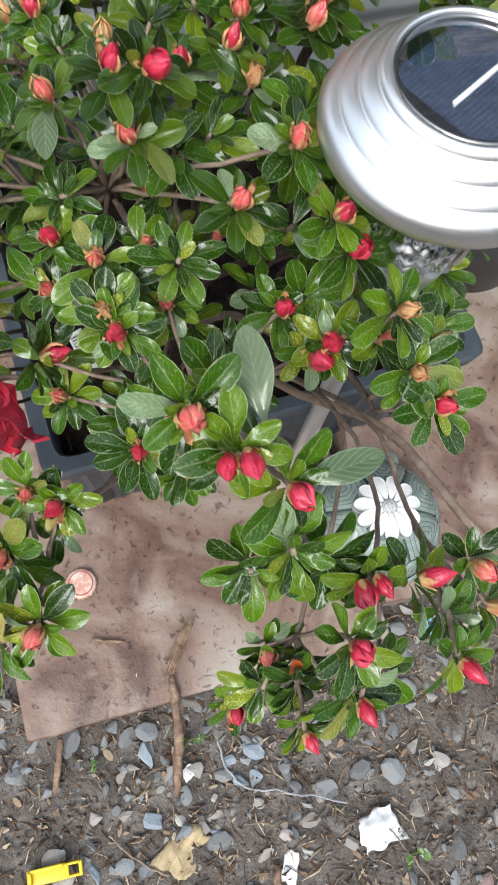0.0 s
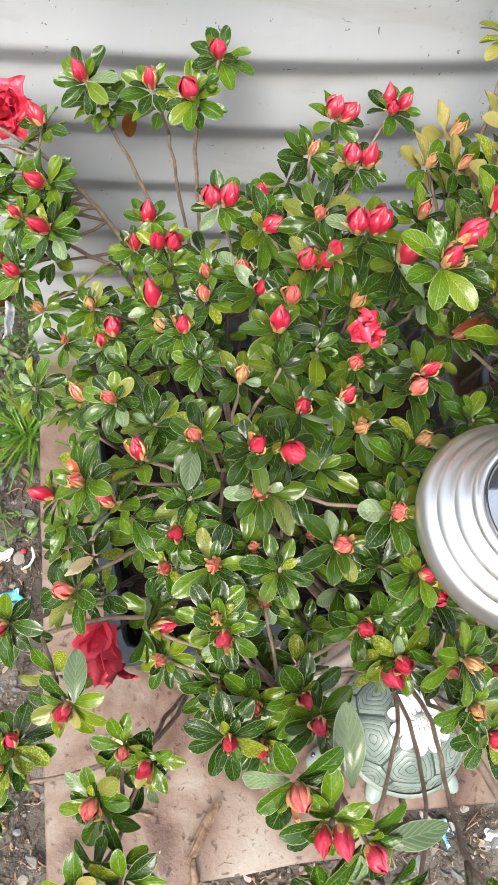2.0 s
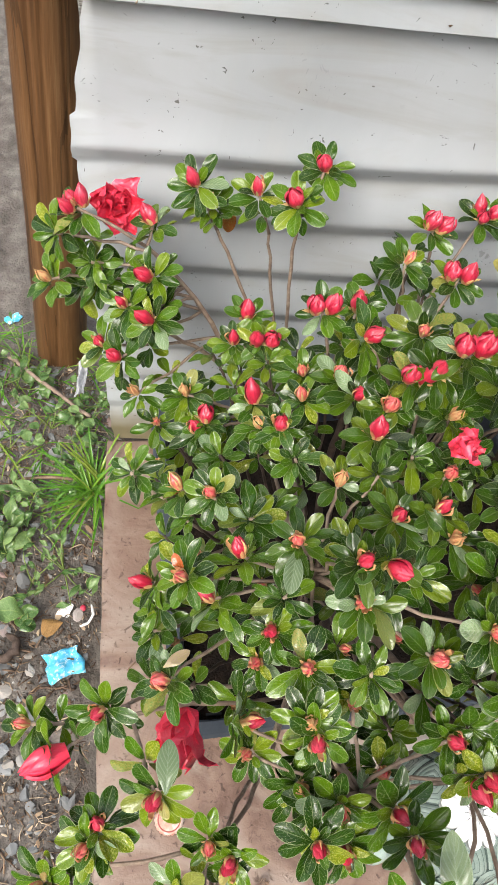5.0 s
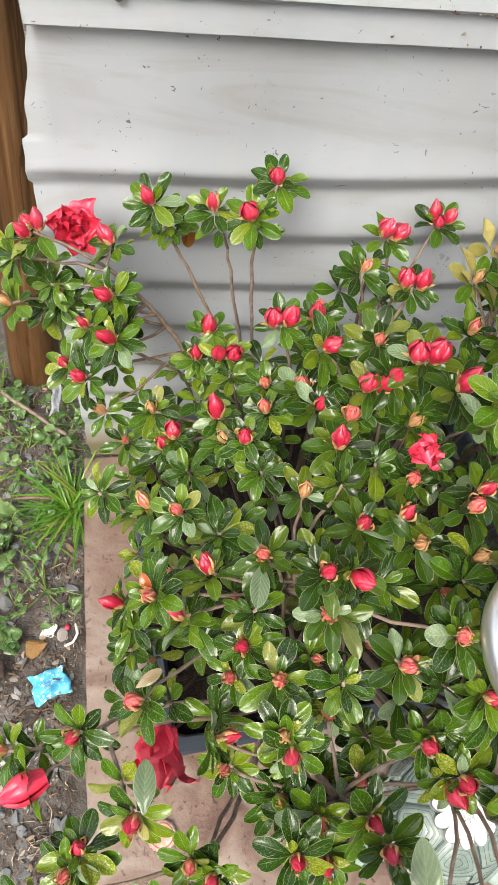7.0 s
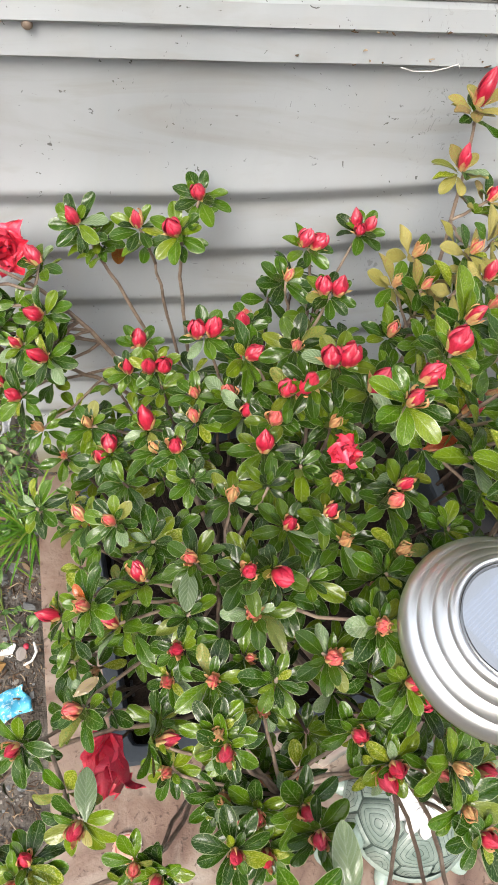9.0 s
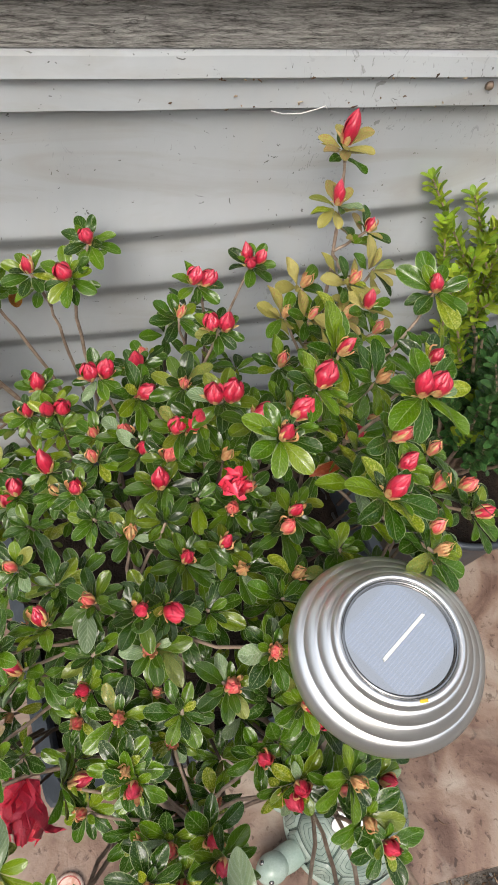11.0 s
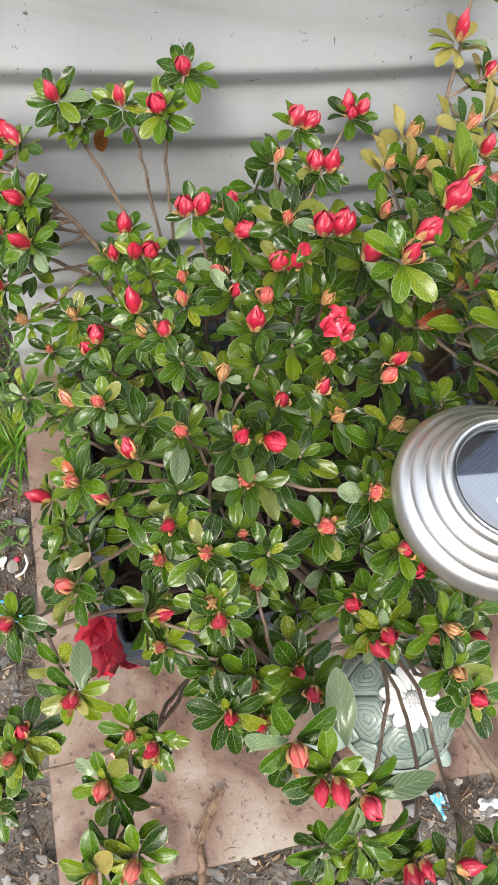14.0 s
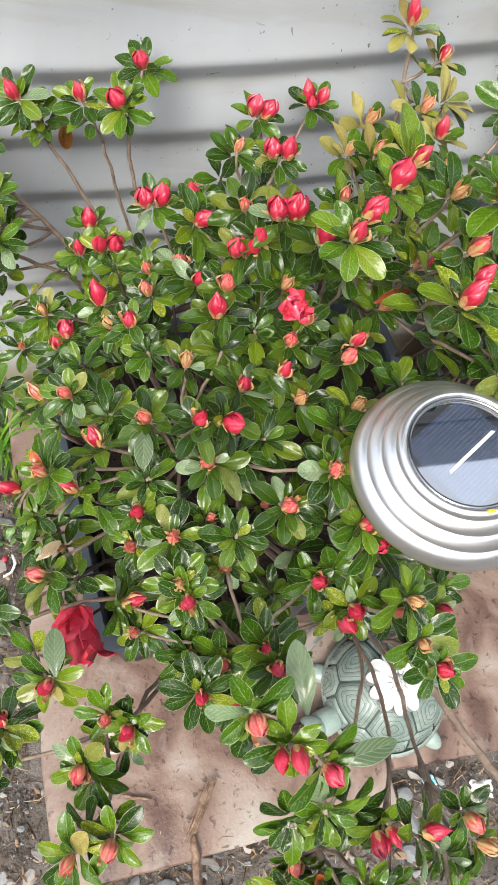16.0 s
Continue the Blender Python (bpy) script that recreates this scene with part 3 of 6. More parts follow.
tagged(put("fence_post", post(), at=pose(-0.29, 0.165, 0, 0, 6, 0)), "reddish-brown stained round timber fence post", "post")


# ---- planter ----
def open_box(x0, x1, y0, y1, z0, z1, wall_t, taper=0.012, flutes=0.0025):
    """A trough with fluted, slightly tapered walls, rounded corners and an open top."""
    ring_n = 160

    def outline(inset, z, fl):
        cx, cy, hx, hy = (x0 + x1) / 2, (y0 + y1) / 2, (x1 - x0) / 2 - inset, (y1 - y0) / 2 - inset
        pts = []
        for k in range(ring_n):
            # points march along the four sides, with tight round corners
            side, t = k // (ring_n // 4), k % (ring_n // 4) / (ring_n // 4) * 2 - 1
            u, v = ((t, -1), (1, t), (-t, 1), (-1, -t))[side]
            cut = 0.02 * max(0.0, (abs(t) - 0.9) / 0.1) ** 2 + fl / hx * (k % 2)
            pts.append((cx + u * hx * (1 - cut), cy + v * hy * (1 - cut), z))
        return pts

    rings = [outline(taper, z0, flutes), outline(taper * 0.4, z1 - 0.03, flutes), outline(taper * 0.3, z1 - 0.022, 0), outline(-0.004, z1 - 0.02, 0), outline(-0.006, z1 - 0.003, 0), outline(-0.003, z1, 0), outline(wall_t, z1, 0), outline(wall_t + 0.002, z1 - 0.004, 0), outline(wall_t + taper, z0 + 0.01, 0)]
    verts = [v for r in rings for v in r]
    faces = []
    for i in range(len(rings) - 1):
        for k in range(ring_n):
            k2 = (k + 1) % ring_n
            faces.append((i * ring_n + k, i * ring_n + k2, (i + 1) * ring_n + k2, (i + 1) * ring_n + k))
    faces.append(tuple(range(ring_n - 1, -1, -1)))
    faces.append(tuple((len(rings) - 1) * ring_n + k for k in range(ring_n)))
    return verts, faces


planter = thing("planter", "grey-blue plastic trough planter with ribbed sides standing on the slabs", "planter")
PLANTER_AT = pose(-0.088, -0.401, 0.0, 0, 0, 7.2)
put("trough", mesh("trough", *open_box(0.0, 0.4, 0.0, 0.35, 0.031, 0.205, 0.008), [PLASTIC], smooth=False), planter, PLANTER_AT)


# black strips laid on the trough's walls paint in the shade of tall slots
for k in range(11):
    put("slot", from_bm("slot", box(-0.008, 0.008, -0.0015, 0.0015, 0.05, 0.168, 0.001), [BLACK_PLASTIC]), planter, PLANTER_AT @ pose(0.035 + k * 0.033, 0.0075, 0, -4, 0, 0), "black strip on the wall, painting in a slot's shade")
    if k < 9:
        for x in (0.0075, 0.3925):
            put("slot", from_bm("slot", box(-0.0015, 0.0015, -0.008, 0.008, 0.05, 0.168, 0.001), [BLACK_PLASTIC]), planter, PLANTER_AT @ pose(x, 0.035 + k * 0.035, 0, 0, 4 if x < 0.1 else -4, 0), "black strip on the wall, painting in a slot's shade")


def soil_patch(name, x0, x1, y0, y1, z, mat, amp=0.008):
    n = 40
    verts = [(x0 + (x1 - x0) * i / n, y0 + (y1 - y0) * j / n, z + amp * noise.noise((i * 0.35, j * 0.35, 3)) + amp * 0.5 * noise.noise((i * 1.1, j * 1.1, 8))) for j in range(n + 1) for i in range(n + 1)]
    faces = [(j * (n + 1) + i, j * (n + 1) + i + 1, (j + 1) * (n + 1) + i + 1, (j + 1) * (n + 1) + i) for j in range(n) for i in range(n)]
    return mesh(name, verts, faces, [mat])


put("compost", soil_patch("compost", 0.011, 0.389, 0.011, 0.339, 0.165, COMPOST), planter, PLANTER_AT, label="dark damp potting compost")

# ---- azalea ----
# tips of the shoots, limb by limb: place and size of the bud (0 none ... 5 cluster)
TIPS_BACK_LEFT = [
    (-0.185, -0.077, 0.523, 5, 150, 30), (-0.131, -0.07, 0.509, 3, 140, 35), (-0.134, -0.109, 0.484, 3, 200, 40), (-0.209, -0.105, 0.47, 1), (-0.175, -0.069, 0.438, 2),
    (-0.15, -0.119, 0.463, 2), (-0.131, -0.141, 0.472, 3, 200, 40), (-0.156, -0.152, 0.439, 3), (-0.17, -0.127, 0.421, 2), (-0.138, -0.165, 0.409, 1),
    (-0.173, -0.095, 0.476, 0, 250, 38), (-0.169, -0.1, 0.458, 0, 250, 38), (-0.183, -0.095, 0.448, 0, 250, 38), (-0.2, -0.085, 0.494, 0, 200, 50), (-0.13, -0.125, 0.45, 0, 240, 45),
]
TIPS_BACK_TALL = [
    (-0.099, -0.053, 0.531, 3), (-0.085, -0.052, 0.51, 2), (-0.049, -0.057, 0.53, 2), (-0.023, -0.071, 0.536, 3), (-0.003, -0.048, 0.551, 3),
]
TIPS_BACK = [
    (-0.052, -0.133, 0.481, 3, 90, 6), (-0.006, -0.171, 0.538, 4, 90, 4), (0.024, -0.149, 0.517, 3, 90, 6), (-0.04, -0.164, 0.486, 4, 270, 12), (-0.062, -0.153, 0.471, 2),
    (0.028, -0.194, 0.539, 3, 0, 35), (0.048, -0.21, 0.563, 1), (0.065, -0.106, 0.518, 1), (0.085, -0.087, 0.537, 4, 10, 22), (0.084, -0.151, 0.556, 4, 90, 6),
    (0.14, -0.037, 0.506, 5, 90, 8), (0.068, -0.237, 0.588, 4, 90, 5), (0.054, -0.24, 0.569, 3), (0.046, -0.237, 0.557, 4), (0.009, -0.208, 0.51, 2),
    (-0.014, -0.19, 0.486, 1), (-0.05, -0.214, 0.493, 3, 110, 25), (-0.017, -0.216, 0.494, 1), (0.019, -0.226, 0.514, 2), (0.035, -0.241, 0.526, 2),
    (0.027, -0.257, 0.526, 3, 80, 15), (-0.097, -0.173, 0.424, 1), (-0.08, -0.193, 0.428, 3, 100, 25), (-0.088, -0.2, 0.415, 2), (-0.045, -0.233, 0.483, 1),
    (-0.03, -0.236, 0.489, 2, 100, 8),
]
TIPS_MIDDLE = [
    (0.003, -0.288, 0.511, 1), (0.026, -0.286, 0.513, 0), (-0.077, -0.289, 0.485, 1), (-0.028, -0.335, 0.526, 1), (-0.059, -0.329, 0.498, 2, 120, 40),
    (-0.099, -0.268, 0.456, 1, 130, 45), (-0.132, -0.253, 0.435, 0), (0.036, -0.313, 0.517, 2), (0.062, -0.308, 0.522, 2), (0.072, -0.283, 0.518, 2),
    (0.069, -0.326, 0.515, 1), (0.001, -0.358, 0.561, 2), (0.021, -0.364, 0.56, 3, -50, 50), (-0.12, -0.341, 0.461, 3, 180, 60), (-0.093, -0.349, 0.496, 1),
    (-0.079, -0.357, 0.489, 2, 170, 45), (0.004, -0.373, 0.537, 1), (-0.039, -0.374, 0.479, 2), (-0.045, -0.388, 0.453, 1), (-0.018, -0.398, 0.488, 1),
    (-0.109, -0.359, 0.409, 0), (-0.103, -0.401, 0.463, 2, 185, 45), (0.048, -0.398, 0.52, 2), (0.073, -0.39, 0.542, 1),
]
TIPS_FRONT = [
    (0.012, -0.413, 0.467, 1), (-0.045, -0.421, 0.446, 2, 0, 75), (-0.048, -0.438, 0.433, 1), (-0.014, -0.438, 0.49, 2), (-0.018, -0.427, 0.491, 1),
    (0.064, -0.436, 0.488, 2), (0.002, -0.47, 0.458, 1), (-0.014, -0.456, 0.427, 1), (0.026, -0.473, 0.5, 2), (0.026, -0.486, 0.521, 2),
    (-0.012, -0.488, 0.471, 2), (0.007, -0.491, 0.447, 2), (0.078, -0.461, 0.478, 3, -70, 50), (0.083, -0.455, 0.485, 2),
    (-0.011, -0.439, 0.420, 0, 265, 25), (0.016, -0.447, 0.410, 1, 265, 25), (0.028, -0.462, 0.420, 0, 265, 25), (-0.005, -0.470, 0.430, 1, 265, 25), (0.008, -0.485, 0.430, 0, 265, 25), (0.036, -0.448, 0.430, 1, 265, 25), (-0.016, -0.456, 0.410, 0, 265, 25),
]
TIPS_LEFT = [
    (-0.137, -0.42, 0.457, 2), (-0.167, -0.438, 0.4, 0, 205, 78), (-0.19, -0.418, 0.4, 1), (-0.102, -0.465, 0.441, 2, 250, 40), (-0.135, -0.474, 0.408, 2, 95, 15),
    (-0.144, -0.489, 0.403, 1), (-0.058, -0.496, 0.432, 2), (-0.07, -0.488, 0.434, 1), (-0.088, -0.514, 0.423, 2), (-0.161, -0.517, 0.38, 1),
    (-0.172, -0.51, 0.38, 1), (-0.071, -0.556, 0.441, 2),
]
TIPS_RIGHT = [
    (0.194, -0.049, 0.636, 3, 60, 6), (0.192, -0.066, 0.593, 3, 70, 8), (0.226, -0.068, 0.563, 2, 30, 30), (0.193, -0.129, 0.566, 1), (0.198, -0.149, 0.566, 3, 80, 15),
    (0.225, -0.178, 0.61, 3, 150, 15), (0.142, -0.235, 0.618, 2), (0.215, -0.227, 0.59, 2), (0.175, -0.28, 0.637, 4, 60, 10), (0.164, -0.253, 0.607, 1),
    (0.115, -0.268, 0.639, 3, 45, 25), (0.175, -0.245, 0.55, 1), (0.154, -0.263, 0.56, 2), (0.16, -0.297, 0.612, 2), (0.161, -0.312, 0.608, 3),
    (0.217, -0.31, 0.56, 2), (0.222, -0.33, 0.56, 2), (0.199, -0.306, 0.56, 1), (0.143, -0.332, 0.617, 3), (0.102, -0.284, 0.629, 3, 0, 40),
    (0.089, -0.254, 0.584, 3, 30, 14), (0.109, -0.299, 0.536, 2), (0.102, -0.307, 0.53, 2), (0.184, -0.337, 0.561, 1), (0.18, -0.354, 0.568, 1),
    (0.087, -0.297, 0.629, 2), (0.136, -0.271, 0.53, 1),
]
TIPS_WALL_SIDE = [
    (0.173, -0.088, 0.522, 1), (0.165, -0.134, 0.535, 1), (0.185, -0.15, 0.549, 1), (0.133, -0.168, 0.523, 1), (0.149, -0.117, 0.52, 1), (0.22, -0.105, 0.548, 0), (0.2, -0.12, 0.51, 0), (0.175, -0.17, 0.53, 0), (0.215, -0.15, 0.53, 1), (0.24, -0.2, 0.55, 0), (0.16, -0.2, 0.55, 0),
]
TIPS_LOW_FRONT = [
    (-0.095, -0.558, 0.437, 1), (0.006, -0.514, 0.567, 2), (0.018, -0.53, 0.561, 4, -95, 55), (0.04, -0.539, 0.542, 3, -65, 60), (0.067, -0.572, 0.505, 4, -80, 70),
    (0.091, -0.57, 0.51, 3, -10, 65), (0.033, -0.584, 0.408, 2), (0.125, -0.496, 0.487, 2), (0.114, -0.482, 0.496, 1), (0.108, -0.461, 0.517, 1),
    (0.106, -0.463, 0.493, 1), (0.138, -0.462, 0.479, 2), (0.098, -0.426, 0.515, 3), (0.088, -0.418, 0.531, 2), (0.074, -0.388, 0.543, 1),
    (0.044, -0.627, 0.419, 3, -75, 75), (0.061, -0.615, 0.474, 3, -70, 75), (0.052, -0.592, 0.523, 3), (0.017, -0.609, 0.34, 2), (0.115, -0.571, 0.5, 2),
    (0.098, -0.607, 0.5, 3, -60, 65), (0.036, -0.553, 0.52, 0, -80, 65),
]
TIPS_HANGING = [
    (0.052, -0.556, 0.505, 0, -75, 70), (0.02, -0.555, 0.515, 0, -100, 65), (0.045, -0.598, 0.41, 0, -85, 60), (0.028, -0.597, 0.4, 0, -100, 60), (0.1, -0.585, 0.485, 0, -70, 65), (0.075, -0.6, 0.455, 0, -80, 65), (0.058, -0.61, 0.43, 0, -75, 70), (0.115, -0.6, 0.46, 0, -60, 65), (0.13, -0.585, 0.47, 1, -30, 60),
]
TIPS_BY_LAMP = [
    (0.105, -0.335, 0.515, 1), (0.118, -0.362, 0.495, 0), (0.1, -0.372, 0.5, 0), (0.135, -0.325, 0.52, 0), (0.165, -0.35, 0.5, 0),
    (0.19, -0.37, 0.47, 1), (0.14, -0.36, 0.47, 0), (0.15, -0.44, 0.45, 0), (0.12, -0.42, 0.46, 0), (0.17, -0.4, 0.44, 0),
    (0.205, -0.31, 0.52, 1), (0.11, -0.395, 0.49, 0), (0.09, -0.35, 0.515, 0), (0.215, -0.27, 0.54, 1), (0.185, -0.31, 0.52, 0),
]
TIPS_INNER = [
    (0.075, -0.245, 0.525, 0), (0.1, -0.222, 0.53, 0), (0.09, -0.2, 0.525, 1), (0.062, -0.212, 0.53, 0), (0.112, -0.25, 0.54, 0), (0.122, -0.205, 0.52, 0),
    (0.05, -0.27, 0.51, 0), (0.085, -0.27, 0.52, 1), (0.03, -0.185, 0.5, 0), (-0.02, -0.26, 0.48, 0), (-0.05, -0.3, 0.47, 0), (0.15, -0.19, 0.53, 0), (0.01, -0.33, 0.5, 0), (0.045, -0.345, 0.5, 0), (-0.03, -0.355, 0.48, 0), (0.02, -0.4, 0.48, 0),
]


shrub = thing("azalea_shrub", "evergreen azalea with glossy green leaves and crimson buds", "shrub")
ROOT = Vector((0.05, -0.25, 0.165))
rng = random.Random(11)


def bud_radius(t, width):
    return width * 0.5 * (0.36 + 0.64 * math.sin(math.pi * min(1.0, 0.1 + 0.62 * t))) * max(0.0, 1 - max(0.0, (t - 0.3) / 0.7) ** 2.4) ** 0.9


def wrapped(verts, faces, a0, span, tall, width, upto, lap_in, lap_out, twist, loose, point, rows, cols):
    """One petal or scale that hugs a bud, with one edge lying outside the next."""
    n = len(verts)
    for i in range(rows + 1):
        u = i / rows
        t = u * upto
        r = bud_radius(t, width)
        half = span * (1 - point * u ** 3)
        for j in range(cols + 1):
            v = j / cols * 2 - 1
            a = a0 + v * half + twist * t
            lap = lap_in + (lap_out - lap_in) * (v * 0.5 + 0.5) + 0.13 * (1 - v * v) + loose * u * u
            rr = max(r, 0.00012) * lap
            verts.append((rr * math.cos(a), rr * math.sin(a), tall * t * (1 - 0.1 * v * v * u)))
    for i in range(rows):
        for j in range(cols):
            q = n + i * (cols + 1) + j
            faces.append((q, q + 1, q + cols + 2, q + cols + 1))


def bud_shape(length, width, petals=5, twist=0.5, loose=0.0, seed=1):
    """A closed bud along z, made of petals wrapped round each other."""
    rnd = random.Random(seed)
    verts, faces = [], []
    for k in range(3):
        wrapped(verts, faces, 2.1 * k + 1, 1.6, length * 0.94, width * 0.74, 1.0, 0.9, 1.02, twist, 0.0, 0.3, 7, 5)
    for k in range(petals):
        wrapped(verts, faces, 2 * math.pi * k / petals + rnd.uniform(-0.2, 0.2), math.pi / petals * rnd.uniform(1.15, 1.5), length * rnd.uniform(0.8, 1.04), width, rnd.uniform(0.86, 1.0), 0.76, 1.0, twist * rnd.uniform(0.4, 1.3), loose * rnd.uniform(0.2, 1.3), 0.7, 11, 6)
    return verts, faces


def scales_shape(n, length, width, cover, seed, flare):
    """A calyx of pointed scales that clasp the lower part of a bud."""
    rnd = random.Random(seed)
    verts, faces = [], []
    for k in range(n):
        wrapped(verts, faces, 2 * math.pi * k / n + rnd.uniform(-0.25, 0.25), 2 * math.pi / n * rnd.uniform(0.3, 0.5), length, width, cover * rnd.uniform(0.6, 1.3), 1.06, 1.16, 0.2, rnd.choice(flare), 0.97, 6, 3)
    return mesh("calyx", verts, faces, [BRACT])


BIG_BUDS = [mesh("bud_red", *bud_shape(0.0152, 0.0098, 4, 0.6, 0.12, 1), [PETAL]), mesh("bud_red_long", *bud_shape(0.017, 0.0094, 3, 0.9, 0.1, 2), [PETAL]), mesh("bud_red_loose", *bud_shape(0.0145, 0.0106, 5, 0.5, 0.4, 3), [PETAL])]
MID_BUDS = [mesh("bud_mid", *bud_shape(0.0132, 0.0084, 4, 0.7, 0.25, 4), [PETAL]), mesh("bud_mid_pink", *bud_shape(0.013, 0.008, 4, 0.9, 0.35, 5), [BUD_TIP]), mesh("bud_mid_slim", *bud_shape(0.0142, 0.0075, 3, 0.8, 0.15, 8), [PETAL])]
SMALL_BUDS = [mesh("bud_small", *bud_shape(0.0125, 0.0064, 4, 0.8, 0.3, 6), [BUD_TIP]), mesh("bud_closed", *bud_shape(0.0118, 0.006, 5, 0.7, 0.25, 7), [BRACT]), mesh("bud_small_red", *bud_shape(0.012, 0.006, 4, 0.8, 0.25, 9), [BUD_TIP])]
CALYX = {3: scales_shape(6, 0.0155, 0.0098, 0.42, 1, [0.02, 0.15, 0.9]), 2: scales_shape(8, 0.0135, 0.0084, 0.7, 2, [0.02, 0.1, 0.3, 1.2]), 1: scales_shape(8, 0.0125, 0.0063, 0.88, 3, [0.02, 0.05, 0.2, 1.0])}
LEAF_MESHES = [mesh("leaf", v, f, [LEAF], True, uv) for v, f, uv in LEAF_SHAPES]

foliage, pale_pile, yellow_pile, rust_pile, faded_pile = Pile(), Pile(), Pile(), Pile(), Pile()
single_leaves = 0
# open flowers push the leaves aside
OPEN_FLOWERS = [(Vector((-0.16, -0.065, 0.51)), 0.022), (Vector((0.076, -0.282, 0.556)), 0.014), (Vector((-0.085, -0.422, 0.4)), 0.032)]


def add_leaf(m, single, faded=0.0):
    """One leaf: an object of its own where the camera passes nearest, else joined to the foliage."""
    global single_leaves
    k = rng.randrange(len(LEAF_SHAPES))
    u = rng.random()
    middle = m @ Vector((0.55, 0, 0))
    if any((middle - c).length < r for c, r in OPEN_FLOWERS):
        return
    if u > 0.9992 and middle.x > -0.12:
        rust_pile.add(*LEAF_SHAPES[k], m)
    elif u < faded:
        faded_pile.add(*LEAF_SHAPES[k], m)
    elif u > 0.98:
        yellow_pile.add(*LEAF_SHAPES[k], m)
    elif u > 0.95:
        pale_pile.add(*LEAF_SHAPES[k], m)
    elif single and single_leaves < 290:
        put("leaf", LEAF_MESHES[k], shrub, m)
        single_leaves += 1
    else:
        foliage.add(*LEAF_SHAPES[k], m)


def leaf_at(p, axis, turn, up, size, single, faded):
    m = facing(p, axis) @ Matrix.Rotation(turn, 4, "Z") @ Matrix.Translation((0.002, 0, 0)) @ Matrix.Rotation(-radians(up), 4, "Y") @ Matrix.Rotation(rng.gauss(0, 0.22), 4, "X") @ Matrix.Scale(size, 4)
    add_leaf(m, single, faded)


def whorl(p, axis, outer, inner, length, single, faded=0.0):
    """Leaves round a shoot tip: a wide open lower ring and a few younger ones that stand up."""
    p, axis = Vector(p), Vector(axis).normalized()
    spin = rng.uniform(0, 6.28)
    for k in range(outer):
        a = spin + (k + rng.uniform(-0.22, 0.22)) * 6.283 / outer
        leaf_at(p - axis * rng.uniform(0.002, 0.007), axis, a, rng.uniform(2, 30), length * rng.uniform(0.82, 1.14), single, faded)
    spin += 0.5
    for k in range(inner):
        a = spin + (k + rng.uniform(-0.3, 0.3)) * 6.283 / max(inner, 1)
        leaf_at(p - axis * 0.001, axis, a, rng.uniform(26, 48), length * rng.uniform(0.5, 0.72), single, faded)


def bud_at(p, axis, kind, plump=1.0, tall=1.0):
    spin = rng.uniform(0, 6.28)
    me = BIG_BUDS[1] if tall > 1 else rng.choice(SMALL_BUDS if kind == 1 else MID_BUDS if kind == 2 else BIG_BUDS)
    b = put("bud", me, shrub, facing(p, axis, spin, rng.uniform(0.88, 1.1) * plump) @ Matrix.Diagonal((1, 1, tall, 1)))
    put("calyx", CALYX[min(kind, 3)], b, label="orange-brown bud scales")


def shoot(tip, axis, kind, length, single, plump, outer, inner, faded=0.0):
    """A shoot: its buds at the tip and the whorl of leaves below them."""
    base = tip - axis * {0: 0.0, 1: 0.006, 2: 0.007, 3: 0.009, 4: 0.009, 5: 0.009}[kind] * plump
    if kind in (1, 2, 3):
        bud_at(base, axis + Vector((rng.uniform(-0.1, 0.1), rng.uniform(-0.1, 0.1), 0)), kind, plump, 1.3 if tip.z > 0.57 and tip.y > -0.08 else 1.0)
    elif kind >= 4:
        n = kind - 2
        # buds of a pair lie side by side across the wall
        o = (Vector((1, 0, 0)) - axis * axis.x).normalized()
        for k in range(n):
            d = Matrix.Rotation(6.283 * k / n + rng.uniform(-0.2, 0.2), 3, axis) @ o
            bud_at(base + d * (0.0042 if kind == 4 else 0.005) * plump, axis + d * (0.1 if kind == 4 else 0.34), 3, plump)
    # leaves turn to the light, away from the wall
    facing_out = (axis + Vector((0, -0.42 if tip.y > -0.3 else 0.0, 0.45 if tip.y < -0.52 and tip.x > 0 else 0.0))).normalized()
    whorl(base, facing_out, outer, inner + (2 if kind == 0 else 0), length, single, faded)
    return base


TIPS_OVERHANG = [t for t in TIPS_LOW_FRONT if t[1] < -0.56 and t[0] > 0.01]
TIPS_NEAR_FRONT = [t for t in TIPS_LOW_FRONT if t not in TIPS_OVERHANG]
TIPS_FAR_LEFT = [t for t in TIPS_LEFT if t[0] < -0.13 and t[1] > -0.45]
TIPS_OVER_SLAB = [t for t in TIPS_LEFT if t not in TIPS_FAR_LEFT] + [t for t in TIPS_NEAR_FRONT if t[0] < -0.05]
TIPS_NEAR_FRONT = [t for t in TIPS_NEAR_FRONT if t not in TIPS_OVER_SLAB]
SPIRE = [t for t in TIPS_RIGHT if 0.18 < t[0] < 0.23 and t[1] > -0.16]
LOOSE = (SPIRE, TIPS_HANGING, TIPS_WALL_SIDE, TIPS_OVERHANG, TIPS_FAR_LEFT, TIPS_OVER_SLAB, TIPS_BACK_TALL, TIPS_BACK_LEFT)
